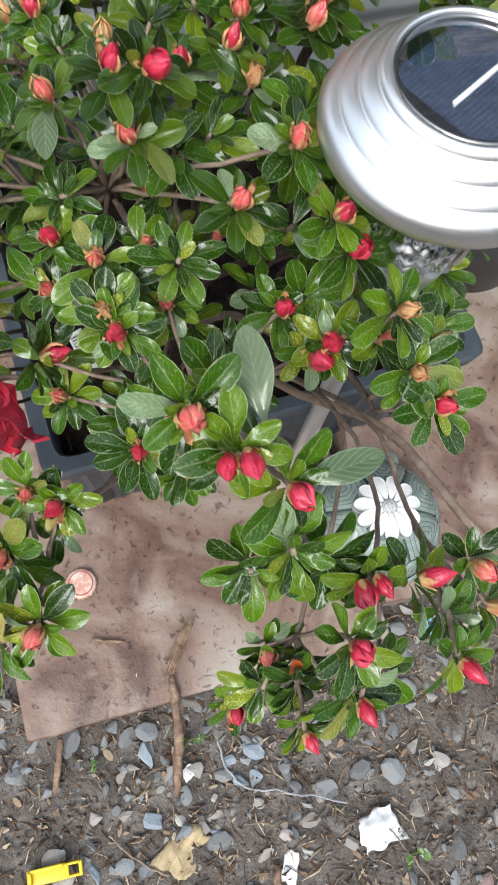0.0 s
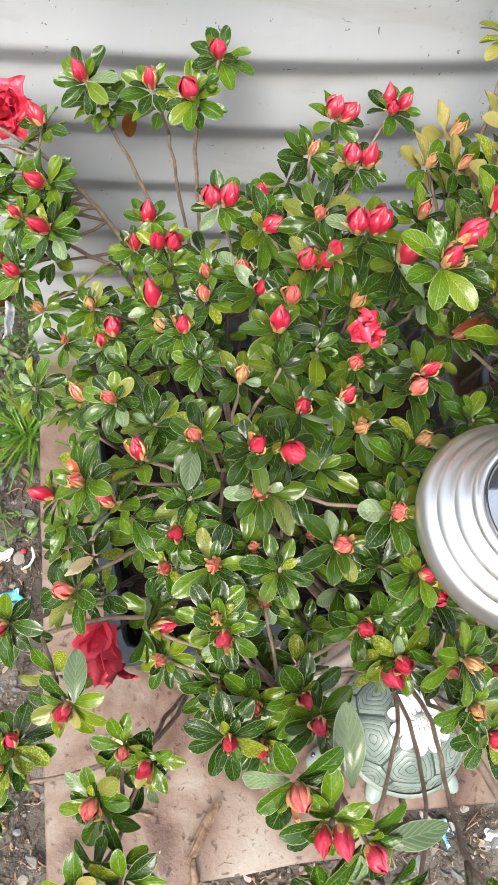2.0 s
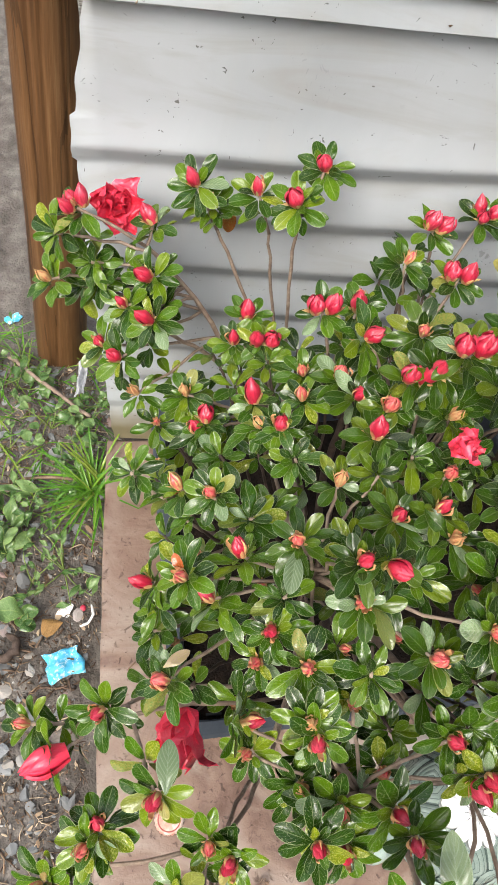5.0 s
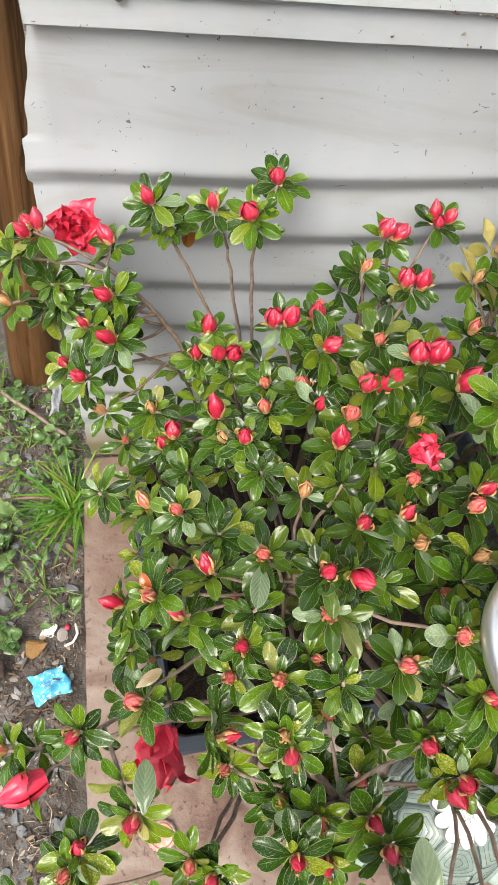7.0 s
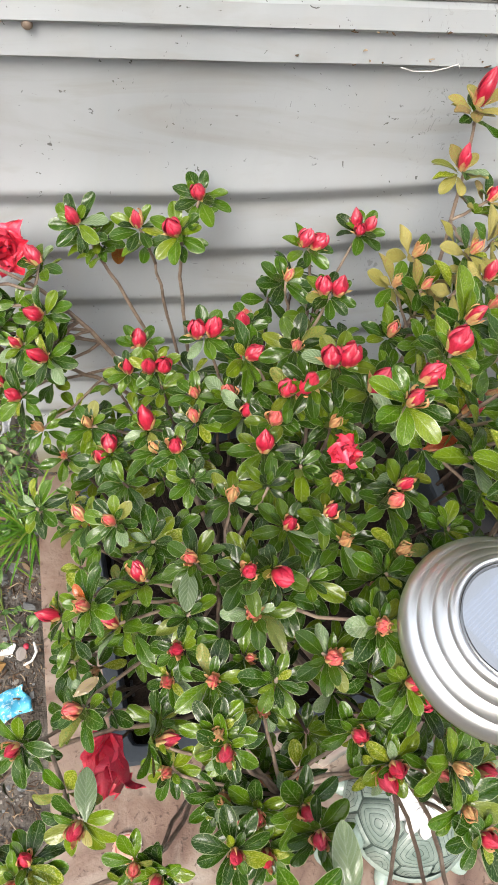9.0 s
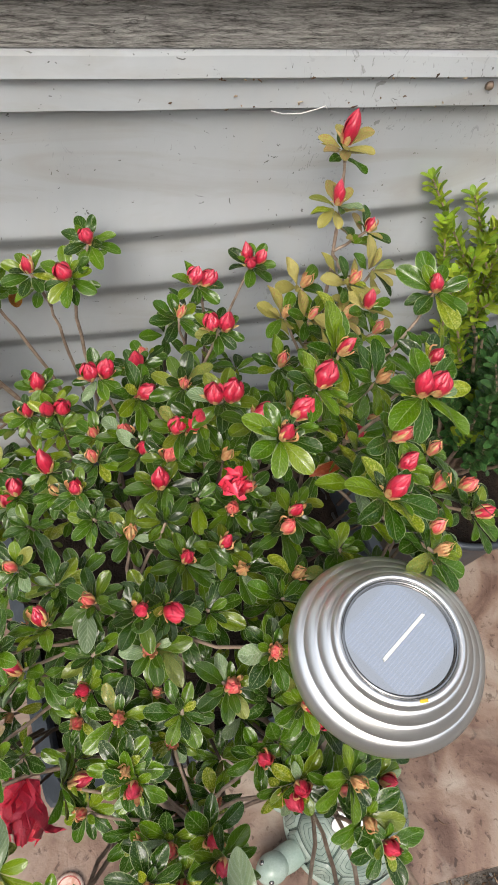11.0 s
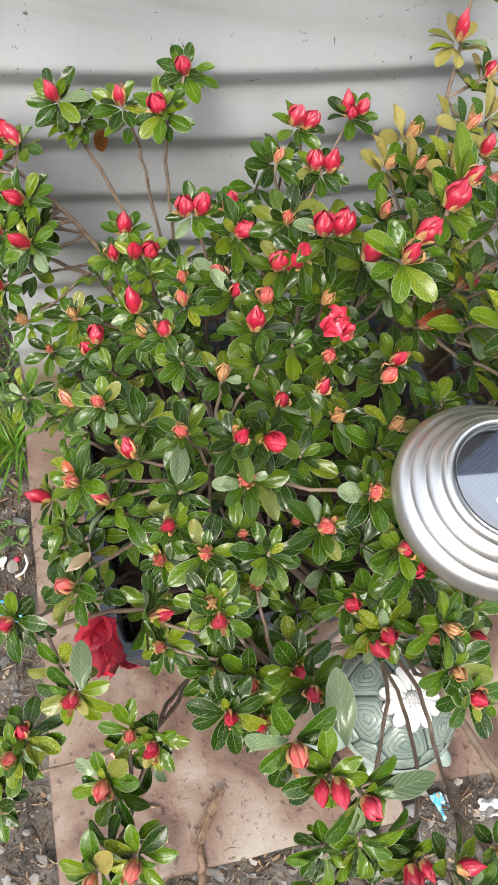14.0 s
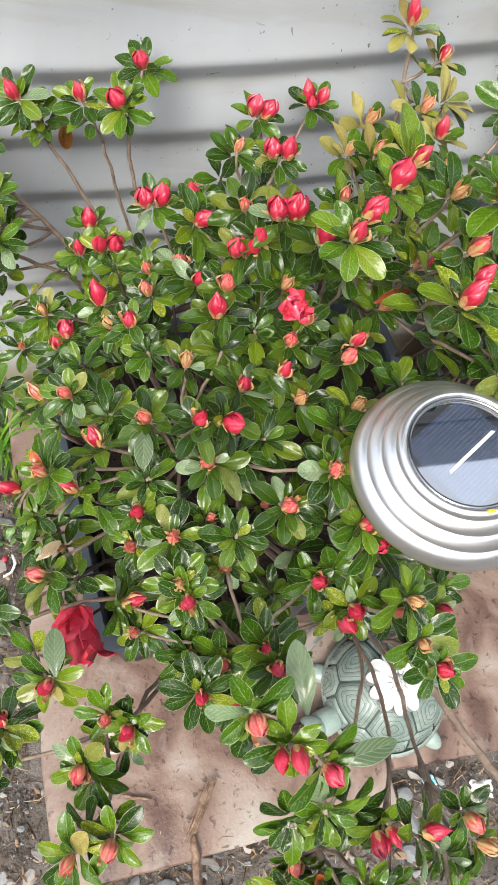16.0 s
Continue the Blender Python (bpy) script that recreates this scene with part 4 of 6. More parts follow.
# limb: tips, the way of its stem from the root, thickness at both ends
BOUGHS = [
    (TIPS_BACK_LEFT, [(-0.03, -0.12, 0.3), (-0.062, -0.1, 0.38), (-0.1, -0.09, 0.45), (-0.13, -0.085, 0.485)], 0.0032, 0.0016),
    (TIPS_BACK_LEFT[5:], [(-0.03, -0.13, 0.31), (-0.06, -0.11, 0.36), (-0.1, -0.115, 0.41), (-0.13, -0.125, 0.435)], 0.0028, 0.0014),
    (TIPS_BACK_TALL[:2], [(-0.01, -0.1, 0.3), (-0.046, -0.07, 0.411), (-0.079, -0.06, 0.485)], 0.0022, 0.0013),
    (TIPS_BACK_TALL[2:3], [(0.0, -0.1, 0.3), (-0.023, -0.065, 0.403), (-0.036, -0.06, 0.485)], 0.002, 0.0012),
    (TIPS_BACK_TALL[3:], [(0.005, -0.1, 0.3), (-0.011, -0.075, 0.415), (-0.017, -0.068, 0.508)], 0.0022, 0.0013),
    (TIPS_BACK, [(0.035, -0.21, 0.28), (0.03, -0.19, 0.38), (0.035, -0.18, 0.44)], 0.0046, 0.0026),
    (TIPS_MIDDLE, [(0.03, -0.27, 0.27), (0.0, -0.29, 0.35), (-0.015, -0.3, 0.41)], 0.0046, 0.0026),
    (TIPS_FRONT, [(0.04, -0.31, 0.26), (0.02, -0.38, 0.34), (0.02, -0.42, 0.38)], 0.0044, 0.0024),
    (TIPS_FAR_LEFT, [(0.02, -0.36, 0.31), (-0.014, -0.392, 0.36), (-0.095, -0.405, 0.395), (-0.14, -0.415, 0.392)], 0.0022, 0.0013),
    (TIPS_OVER_SLAB[:1], [(0.02, -0.35, 0.32), (-0.02, -0.385, 0.37), (-0.09, -0.395, 0.405), (-0.125, -0.412, 0.43)], 0.002, 0.0012),
    ([t for t in TIPS_OVER_SLAB if t[0] < -0.12 and t[1] < -0.45], [(0.01, -0.37, 0.24), (-0.025, -0.44, 0.31), (-0.059, -0.482, 0.372), (-0.105, -0.494, 0.378), (-0.14, -0.498, 0.375)], 0.0022, 0.0012),
    ([t for t in TIPS_OVER_SLAB if t[0] > -0.12], [(0.01, -0.36, 0.24), (-0.022, -0.429, 0.27), (-0.05, -0.47, 0.34), (-0.072, -0.53, 0.405)], 0.0022, 0.0014),
    (SPIRE, [(0.09, -0.2, 0.3), (0.15, -0.14, 0.42), (0.186, -0.1, 0.5), (0.194, -0.07, 0.57), (0.195, -0.055, 0.61)], 0.0024, 0.0011),
    (TIPS_WALL_SIDE, [(0.09, -0.21, 0.3), (0.14, -0.17, 0.42), (0.165, -0.145, 0.47)], 0.003, 0.0016),
    (TIPS_RIGHT, [(0.08, -0.22, 0.28), (0.12, -0.23, 0.4), (0.135, -0.245, 0.49)], 0.005, 0.0028),
    ([t for t in TIPS_NEAR_FRONT if t[0] < 0.06], [(0.06, -0.34, 0.28), (0.048, -0.408, 0.36), (0.041, -0.49, 0.45), (0.034, -0.515, 0.51)], 0.0026, 0.0016),
    ([t for t in TIPS_NEAR_FRONT if t[0] >= 0.06], [(0.07, -0.32, 0.28), (0.09, -0.4, 0.38), (0.1, -0.44, 0.44)], 0.004, 0.0022),
    ([t for t in TIPS_OVERHANG + TIPS_HANGING if t[0] < 0.06], [(0.09, -0.38, 0.3), (0.106, -0.455, 0.385), (0.083, -0.52, 0.405), (0.05, -0.575, 0.4)], 0.0017, 0.0012),
    ([t for t in TIPS_OVERHANG + TIPS_HANGING if 0.05 <= t[0] < 0.08], [(0.09, -0.38, 0.31), (0.104, -0.465, 0.4), (0.103, -0.515, 0.425), (0.08, -0.555, 0.465)], 0.0017, 0.0012),
    ([t for t in TIPS_OVERHANG + TIPS_HANGING if t[0] >= 0.08], [(0.1, -0.39, 0.31), (0.118, -0.467, 0.4), (0.114, -0.52, 0.43), (0.105, -0.55, 0.465)], 0.0018, 0.0012),
    ([], [(0.1, -0.38, 0.27), (0.148, -0.458, 0.345), (0.175, -0.528, 0.36), (0.195, -0.58, 0.38)], 0.0034, 0.0028),
    (TIPS_BY_LAMP, [(0.08, -0.28, 0.28), (0.12, -0.33, 0.38), (0.135, -0.35, 0.43)], 0.0046, 0.0026),
    (TIPS_INNER, [(0.055, -0.25, 0.27), (0.06, -0.25, 0.36), (0.06, -0.25, 0.42)], 0.0046, 0.0026),
]
HUB = Vector((0.03, -0.29, 0.0))
seed = 100
crown, taken = [], set()


def stem_mesh(points, r0, r1, seed, kink=0.002):
    """A stem smoothed through points, slightly crooked."""
    pts = [Vector(p) for p in points]
    way = []
    for i in range(len(pts) - 1):
        a, b, c, d = pts[max(i - 1, 0)], pts[i], pts[i + 1], pts[min(i + 2, len(pts) - 1)]
        for k in range(5):
            t = k / 5
            way.append(0.5 * (2 * b + (c - a) * t + (2 * a - 5 * b + 4 * c - d) * t * t + (3 * b - a - 3 * c + d) * t ** 3))
    way.append(pts[-1])
    way = [p + noise.noise_vector(p * 60 + Vector((seed, 0, 0))) * kink for p in way]
    n = len(way) - 1
    return way, mesh("branch", *tube(way, [r0 + (r1 - r0) * i / n for i in range(n + 1)], 8, 0.2, seed), [BARK if r0 > 0.004 else TWIG])


def lean_axis(x, y, more):
    """The way a shoot points: upright at the back, leaning outwards at the sides and in front."""
    if more:
        head, lean = radians(more[0]), radians(more[1])
        return Vector((math.cos(head) * math.sin(lean), math.sin(head) * math.sin(lean), math.cos(lean)))
    out = Vector((x - HUB.x, min(0.0, y - HUB.y), 0))
    rho = min(out.length / 0.24, 1.0)
    axis = Vector((0, 0, 1)) + out.normalized() * rho * 0.75 if out.length > 0.01 else Vector((0, 0, 1))
    return (axis + Vector((rng.uniform(-0.22, 0.22), rng.uniform(-0.2, 0.2), 0))).normalized()


for tips, stem, r0, r1 in BOUGHS:
    seed += 1
    start = ROOT + Vector((rng.uniform(-0.02, 0.02), rng.uniform(-0.02, 0.02), -0.01))
    way, me = stem_mesh([start] + stem, r0, r1, seed)
    put("branch", me, shrub, label="rough brown branch")
    loose = not tips or any(t in group for group in LOOSE for t in tips[:1])
    nodes = way[8:]
    forks = []
    for t in tips:
        p = Vector(t[:3])
        if not loose and not any((q - p).length < 0.075 for q in forks):
            # twigs part from sub-branches rather than fan out
            f = way[-1].lerp(p, 0.55) + Vector((0, 0, -0.04))
            forks.append(p)
            seed += 1
            sub = bend(way[-2], f, 0.1, 5, seed)
            put("branch", mesh("branch", *tube(sub, [0.0025 - 0.0009 * i / 5 for i in range(6)], 7, 0.2, seed), [BARK]), shrub)
            nodes = nodes + sub[2:]
    for x, y, z, kind, *more in sorted(tips, key=lambda t: (Vector(t[:3]) - way[-1]).length):
        if (x, y, z) in taken:
            continue
        taken.add((x, y, z))
        p = Vector((x, y, z))
        spire = x > 0.12 and y > -0.165 and z > 0.5 and (0.18 < x < 0.23 or tips is TIPS_WALL_SIDE)
        axis = lean_axis(x, y, more)
        f = min(nodes, key=lambda o: (o - p).length + 2.0 * max(0.0, o.z - p.z + 0.015))
        near = z > 0.5 and -0.56 < y < -0.2 and x < 0.12
        if not loose:
            crown.append(p)
        size = (0.0235 if spire else 0.0208 if loose else 0.0195) * rng.uniform(0.88, 1.16) * (1.2 if x > 0.13 and -0.36 < y < -0.16 and kind >= 2 else 0.8 if y < -0.56 and x > 0.0 else 1.0)
        plump = (1.35 if spire and z > 0.62 else 1.15 if spire and kind >= 3 else 1.2 if y > -0.26 and kind >= 3 else 0.84 if kind >= 3 and y < -0.5 else 1.12) * (0.86 if kind == 5 else 1.0)
        base = shoot(p, axis, kind, size, near, plump, 6 if spire else 8 if loose else rng.choice([7, 8, 8, 9]), 2 if loose or spire else 4, (0.8 if z > 0.58 else 0.6 if z > 0.54 else 0.3) if spire else 0.06 if x < -0.05 and y < -0.45 else 0.0)
        seed += 1
        twig = bend(f, base, 0.08, 6, seed)
        put("twig", mesh("twig", *tube(twig, [0.0014 - 0.0003 * i / 6 for i in range(7)], 6, 0.15, seed), [TWIG]), shrub)
        if loose and kind < 4 and not (y < -0.44 and x > 0.05):
            # a second, smaller whorl a little lower on the twig
            whorl(twig[4], axis, 5, 0, size * 0.92, near, 0.4 if spire else 0.0)

# lower leafy side shoots inside the crown; the gaps stay open to the dark compost
GAPS = [(-0.065, -0.206, 0.022), (-0.05, -0.339, 0.017), (-0.068, -0.376, 0.022), (-0.032, -0.409, 0.02), (0.046, -0.392, 0.014), (0.115, -0.225, 0.016), (0.122, -0.266, 0.016), (0.096, -0.204, 0.014), (0.024, -0.442, 0.018), (-0.052, -0.237, 0.016), (-0.06, -0.262, 0.016), (-0.015, -0.275, 0.015), (0.0, -0.31, 0.014), (0.06, -0.36, 0.014), (0.01, -0.245, 0.012)]
inner_twigs, placed = Pile(), []
for k in range(5200):
    x, y = rng.uniform(-0.12, 0.25), rng.uniform(-0.5, -0.06)
    near = sorted(((t.x - x) ** 2 + (t.y - y) ** 2, t.z) for t in crown)[:3]
    reach = math.sqrt(near[0][0])
    if reach > 0.025 or reach < 0.008 or y < -0.43 or any((x - a) ** 2 + (y - b) ** 2 < r * r for a, b, r in GAPS):
        continue
    z = sum(q[1] for q in near) / 3 - rng.uniform(0.03, 0.1)
    p = Vector((x, y, z))
    if any((p - q).length < 0.035 for q in placed) or z < 0.3:
        continue
    placed.append(p)
    axis = (lean_axis(x, y, ()) + Vector((rng.uniform(-0.35, 0.35), rng.uniform(-0.45, 0.25), 0))).normalized()
    whorl(p, axis, rng.choice([5, 6, 7]), 2, rng.uniform(0.018, 0.022), False)
    if rng.random() < 0.28:
        bud_at(p, axis, 1, 0.9)
    foot = p.lerp(Vector((HUB.x, HUB.y, z - 0.05)), 0.25) - Vector((0, 0, 0.04))
    v, f = tube(bend(foot, p, 0.1, 3, 7000 + k), [0.0016, 0.0014, 0.0012, 0.001], 5)
    inner_twigs.add(np.array([tuple(c) for c in v]), f, None, Matrix())
# inner twigs take the darker bark colour to deepen the crown's shaded gaps
tagged(put("inner_twig", inner_twigs.mesh("inner_twig", [BARK]), shrub), "thin brown inner twigs", kind="stuff")

tagged(put("foliage", foliage.mesh("foliage", [LEAF]), shrub), "small glossy dark and mid green leaves", kind="stuff")
for nm, pile, mt, lb in (("pale_leaves", pale_pile, PALE_LEAF, "greyish pale leaves"), ("yellow_leaves", yellow_pile, YELLOW_LEAF, "yellowing mottled leaves"), ("faded_leaves", faded_pile, FADED_LEAF, "faded olive-yellow leaves on a thin shoot"), ("rust_leaves", rust_pile, RUST_LEAF, "orange and rust-red withered leaves")):
    tagged(put(nm, pile.mesh(nm, [mt]), shrub), lb, kind="stuff")

# ---- open flowers and odd leaves of the azalea ----
def petal_shape(length, width, curl, ruffle, seed, along=9, across=8):
    verts, faces = [], []
    for i in range(along + 1):
        s = i / along
        w = width * 0.5 * (0.25 + 0.75 * math.sin(math.pi * min(0.12 + s * 0.72, 1))) * (1 - 0.3 * max(0.0, s - 0.7) / 0.3)
        for j in range(across + 1):
            v = j / across * 2 - 1
            dz = ruffle * length * s * noise.noise((s * 3.5 + seed, v * 2.2, seed * 1.7))
            verts.append((s * length * (1 - 0.1 * v * v - 0.22 * v * v * s * s + 0.1 * s * noise.noise((v * 2.5, seed, 3))), v * w, length * (curl * s * s + 0.22 * v * v * (1 - s)) + dz))
    for i in range(along):
        for j in range(across):
            a = i * (across + 1) + j
            faces.append((a, a + across + 1, a + across + 2, a + 1))
    return verts, faces


def flower(at, axis, size, petals, lift, seed, ruffle=0.5, label="open crimson flower with ruffled petals", wide=0.82):
    """An open azalea flower: a stamen tuft with petals round it."""
    rnd = random.Random(seed)
    pile = Pile()
    for k in range(7):
        a, t = rnd.uniform(0, 6.28), rnd.uniform(0.05, 0.3)
        v, f = tube([(0, 0, 0), (0.3 * size * math.cos(a) * t, 0.3 * size * math.sin(a) * t, size * 0.4), (size * math.cos(a) * t, size * math.sin(a) * t, size * 0.65)], [size * 0.012] * 3, 5)
        pile.add(np.array([tuple(p) for p in v]), f, None, Matrix())
    core = put("flower", pile.mesh("flower", [FLOWER]), shrub, facing(at, axis), label)
    for k in range(petals):
        inner = k % 2
        me = mesh("petal", *petal_shape(size * rnd.uniform(0.8, 1.05) * (0.8 if inner else 1), size * wide, rnd.uniform(-0.15, 0.35), ruffle, seed + k * 3.3), [FLOWER])
        put("petal", me, core, Matrix.Rotation(k * 6.283 / petals + rnd.uniform(-0.2, 0.2), 4, "Z") @ Matrix.Rotation(-radians(lift + inner * 22 + rnd.uniform(-12, 12)), 4, "Y"))
    return core


flower((-0.158, -0.042, 0.487), (0.1, -0.75, 0.6), 0.03, 14, 32, 3, 0.34)
flower((0.063, -0.28, 0.54), (0.75, -0.1, 0.7), 0.023, 8, 62, 7, 0.42, "half-open crimson flower", 0.6)
flower((-0.086, -0.404, 0.39), (-0.14, -0.9, -0.2), 0.045, 9, 68, 9, 0.36, "large drooping crimson flower, petals half closed", 0.58)
put("flower_bud", mesh("flower_bud", *bud_shape(0.033, 0.021, 6, 0.5, 0.04, 21), [FLOWER]), shrub, facing(Vector((-0.158, -0.434, 0.403)), Vector((-0.8, -0.42, 0.1))), "large swollen crimson flower bud")


def big_leaf(at, axis_x, normal, length, width, mat, label):
    v, f, uv = leaf_shape(width, 0.06, 0.14, 12, 8, 0.52, 0.12, 0.62, 0.06)
    x = Vector(axis_x).normalized()
    z = Vector(normal)
    z = (z - x * z.dot(x)).normalized()
    y = z.cross(x)
    m = Matrix((x, y, z)).transposed().to_4x4()
    put("leaf", mesh("large_leaf", v, f, [mat], True, uv), shrub, Matrix.Translation(at) @ m @ Matrix.Scale(length, 4), label)


big_leaf((0.031, -0.511, 0.548), (-0.03, 1.0, 0.3), (-0.2, -0.35, 1), 0.034, 0.4, PALE_LEAF, "large pale grey-green leaf")
big_leaf((0.04, -0.532, 0.54), (1.0, 0.12, 0.1), (-0.1, -0.3, 1), 0.032, 0.36, PALE_LEAF, "large pale grey-green leaf")
big_leaf((-0.028, -0.339, 0.52), (-0.15, -1.0, -0.15), (0, -0.2, 1), 0.025, 0.45, PALE_LEAF, "large pale grey-green leaf")
big_leaf((-0.095, -0.46, 0.446), (0.02, 1.0, 0.1), (0, -0.3, 1), 0.029, 0.46, PALE_LEAF, "pale leaf over a red flower")
big_leaf((0.012, -0.376, 0.533), (0.35, -1.0, -0.1), (0, -0.2, 1), 0.021, 0.42, YELLOW_LEAF, "yellow mottled leaf")
big_leaf((-0.02, -0.425, 0.46), (0.3, 0.75, 0.2), (0.1, -0.3, 1), 0.02, 0.6, YELLOW_LEAF, "small yellow leaf")
big_leaf((0.118, -0.285, 0.55), (1.0, 0.25, 0.1), (0, -0.2, 1), 0.026, 0.3, RUST_LEAF, "withered orange leaf")
big_leaf((-0.066, -0.022, 0.475), (-0.05, -0.35, -1.0), (0, -1, 0.2), 0.024, 0.5, RUST_LEAF, "withered orange leaf")
big_leaf((-0.1, -0.395, 0.47), (0.8, 0.5, 0.15), (0, -0.2, 1), 0.018, 0.4, PINK_LEAF, "pale pinkish withered leaf")


# ---- solar lamp ----
lamp = thing("solar_lamp", "round brushed-steel solar garden lamp on a stake", "garden lamp")
lamp.matrix_basis = pose(0.1325, -0.4015, 0.0, 0, 0, 0)
cap_profile = [(0.046, 0.5445), (0.052, 0.546), (0.0556, 0.55), (0.056, 0.5535), (0.0548, 0.5575), (0.0525, 0.5605), (0.0498, 0.5628), (0.0494, 0.5628), (0.0489, 0.5638), (0.0472, 0.566), (0.045, 0.568), (0.0436, 0.569), (0.0432, 0.569), (0.0427, 0.57), (0.0412, 0.5722), (0.0392, 0.574), (0.0377, 0.575), (0.0373, 0.575), (0.0368, 0.5762), (0.0358, 0.578), (0.0345, 0.579), (0.0328, 0.5791), (0.0322, 0.5784), (0.032, 0.577)]
cap_profile = [(r, z if z < 0.5536 or r < 0.0346 else 0.75 * z + 0.25 * (0.5535 + (0.056 - r) / 0.0215 * 0.0255)) for r, z in cap_profile]
put("cap", mesh("cap", *lathe(cap_profile, 96), [STEEL]), lamp, label="stepped brushed-steel cap")
BEZEL = plain("black_bezel", (0.02, 0.022, 0.025), 0.3)
bz = BEZEL.node_tree.nodes["Principled BSDF"]
bz.inputs["Coat Weight"].default_value, bz.inputs["Coat Roughness"].default_value, bz.inputs["Coat IOR"].default_value = 1.0, 0.04, 3.0
bezel = put("bezel", mesh("bezel", *lathe([(0.0322, 0.5772), (0.0315, 0.5785), (0.0303, 0.5786), (0.0298, 0.577), (0.0298, 0.5755), (0.0001, 0.5755)], 72), [BEZEL]), lamp, label="black bezel ring")


def cell_mesh():
    """A round disc that fills the bezel and carries the square cell."""
    pts = []
    for k in range(72):
        a = 2 * math.pi * k / 72
        r = 0.0296
        pts.append((r * math.cos(a), r * math.sin(a), 0.0))
    v = pts + [(x, y, -0.0006) for x, y, z in pts]
    f = [tuple(range(72))] + [(k, k + 72, (k + 1) % 72 + 72, (k + 1) % 72) for k in range(72)]
    return mesh("cell", v, f, [CELL], smooth=False)


put("cell", cell_mesh(), lamp, pose(0, 0, 0.5762, 0, 0, 34), "dark blue solar cell")
bm = box(-0.0185, 0.0185, -0.0009, 0.0009, 0, 0.0004, 0)
for v in bm.verts:
    if v.co.y > 0:
        v.co.x *= 0.94
put("busbar", from_bm("busbar", bm, [plain("silver_line", (0.75, 0.75, 0.72), 0.4)], False), lamp, pose(0.0025, 0.0, 0.5764, 0, 0, 34), "silver collector line")
bm = box(-0.0022, 0.0022, -0.0009, 0.0009, 0, 0.0006, 0.0002)
put("sticker", from_bm("sticker", bm, [plain("yellow_mark", (0.75, 0.5, 0.03))]), lamp, pose(0.001, -0.0338, 0.5791, 0, 0, 0), "small yellow mark")


def ribbed(profile, ribs, depth, sides=96):
    verts, faces = lathe(profile, sides)
    out = []
    for x, y, z in verts:
        a = math.atan2(y, x)
        k = 1 - depth * (0.5 + 0.5 * math.cos(a * ribs))
        out.append((x * k, y * k, z))
    return out, faces


jar = put("lens", mesh("lens", *ribbed([(0.0, 0.484), (0.026, 0.485), (0.0315, 0.49), (0.033, 0.51), (0.032, 0.546), (0.029, 0.546), (0.03, 0.51), (0.027, 0.493), (0.0, 0.49)], 24, 0.05), [GLASS]), lamp, label="ribbed clear glass lens")
jar.visible_shadow = False
put("collar", mesh("collar", *lathe([(0.012, 0.44), (0.02, 0.447), (0.027, 0.478), (0.027, 0.486), (0.0, 0.486)], 40), [STEEL]), lamp)
put("stake", mesh("stake", *lathe([(0.0075, 0.02), (0.0075, 0.445), (0.0, 0.446)], 20), [STEEL]), lamp, label="steel tube stake")
put("spike", mesh("spike", *lathe([(0.0, -0.05), (0.006, 0.0), (0.009, 0.03), (0.0, 0.031)], 12), [BLACK_PLASTIC]), lamp, label="black plastic spike")


# ---- turtle ornament ----
GLAZE = grainy("celadon_glaze", [(0.3, (0.27, 0.36, 0.31)), (0.55, (0.38, 0.46, 0.41)), (0.75, (0.5, 0.57, 0.52))], 45, 0.22, 500, 0.15, 0.0005)
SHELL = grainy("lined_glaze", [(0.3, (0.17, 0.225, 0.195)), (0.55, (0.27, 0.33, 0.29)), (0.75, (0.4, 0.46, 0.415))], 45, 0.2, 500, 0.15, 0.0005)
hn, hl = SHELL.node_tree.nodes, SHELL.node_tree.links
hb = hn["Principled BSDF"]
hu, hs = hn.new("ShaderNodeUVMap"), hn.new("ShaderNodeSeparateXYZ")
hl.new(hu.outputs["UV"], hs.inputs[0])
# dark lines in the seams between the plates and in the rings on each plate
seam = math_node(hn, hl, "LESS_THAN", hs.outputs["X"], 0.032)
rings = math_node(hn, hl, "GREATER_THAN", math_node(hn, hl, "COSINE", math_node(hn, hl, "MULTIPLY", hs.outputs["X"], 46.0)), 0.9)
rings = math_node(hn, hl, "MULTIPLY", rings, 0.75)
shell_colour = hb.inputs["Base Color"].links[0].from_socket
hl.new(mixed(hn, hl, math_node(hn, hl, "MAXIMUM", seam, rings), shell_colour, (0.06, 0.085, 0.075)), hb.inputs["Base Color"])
DAISY = plain("white_glaze", (0.86, 0.86, 0.84), 0.25)
DAISY_EYE = grainy("daisy_centre", [(0.35, (0.3, 0.3, 0.29)), (0.6, (0.72, 0.72, 0.7))], 500, 0.4, 1500, 0.5, 0.0006)


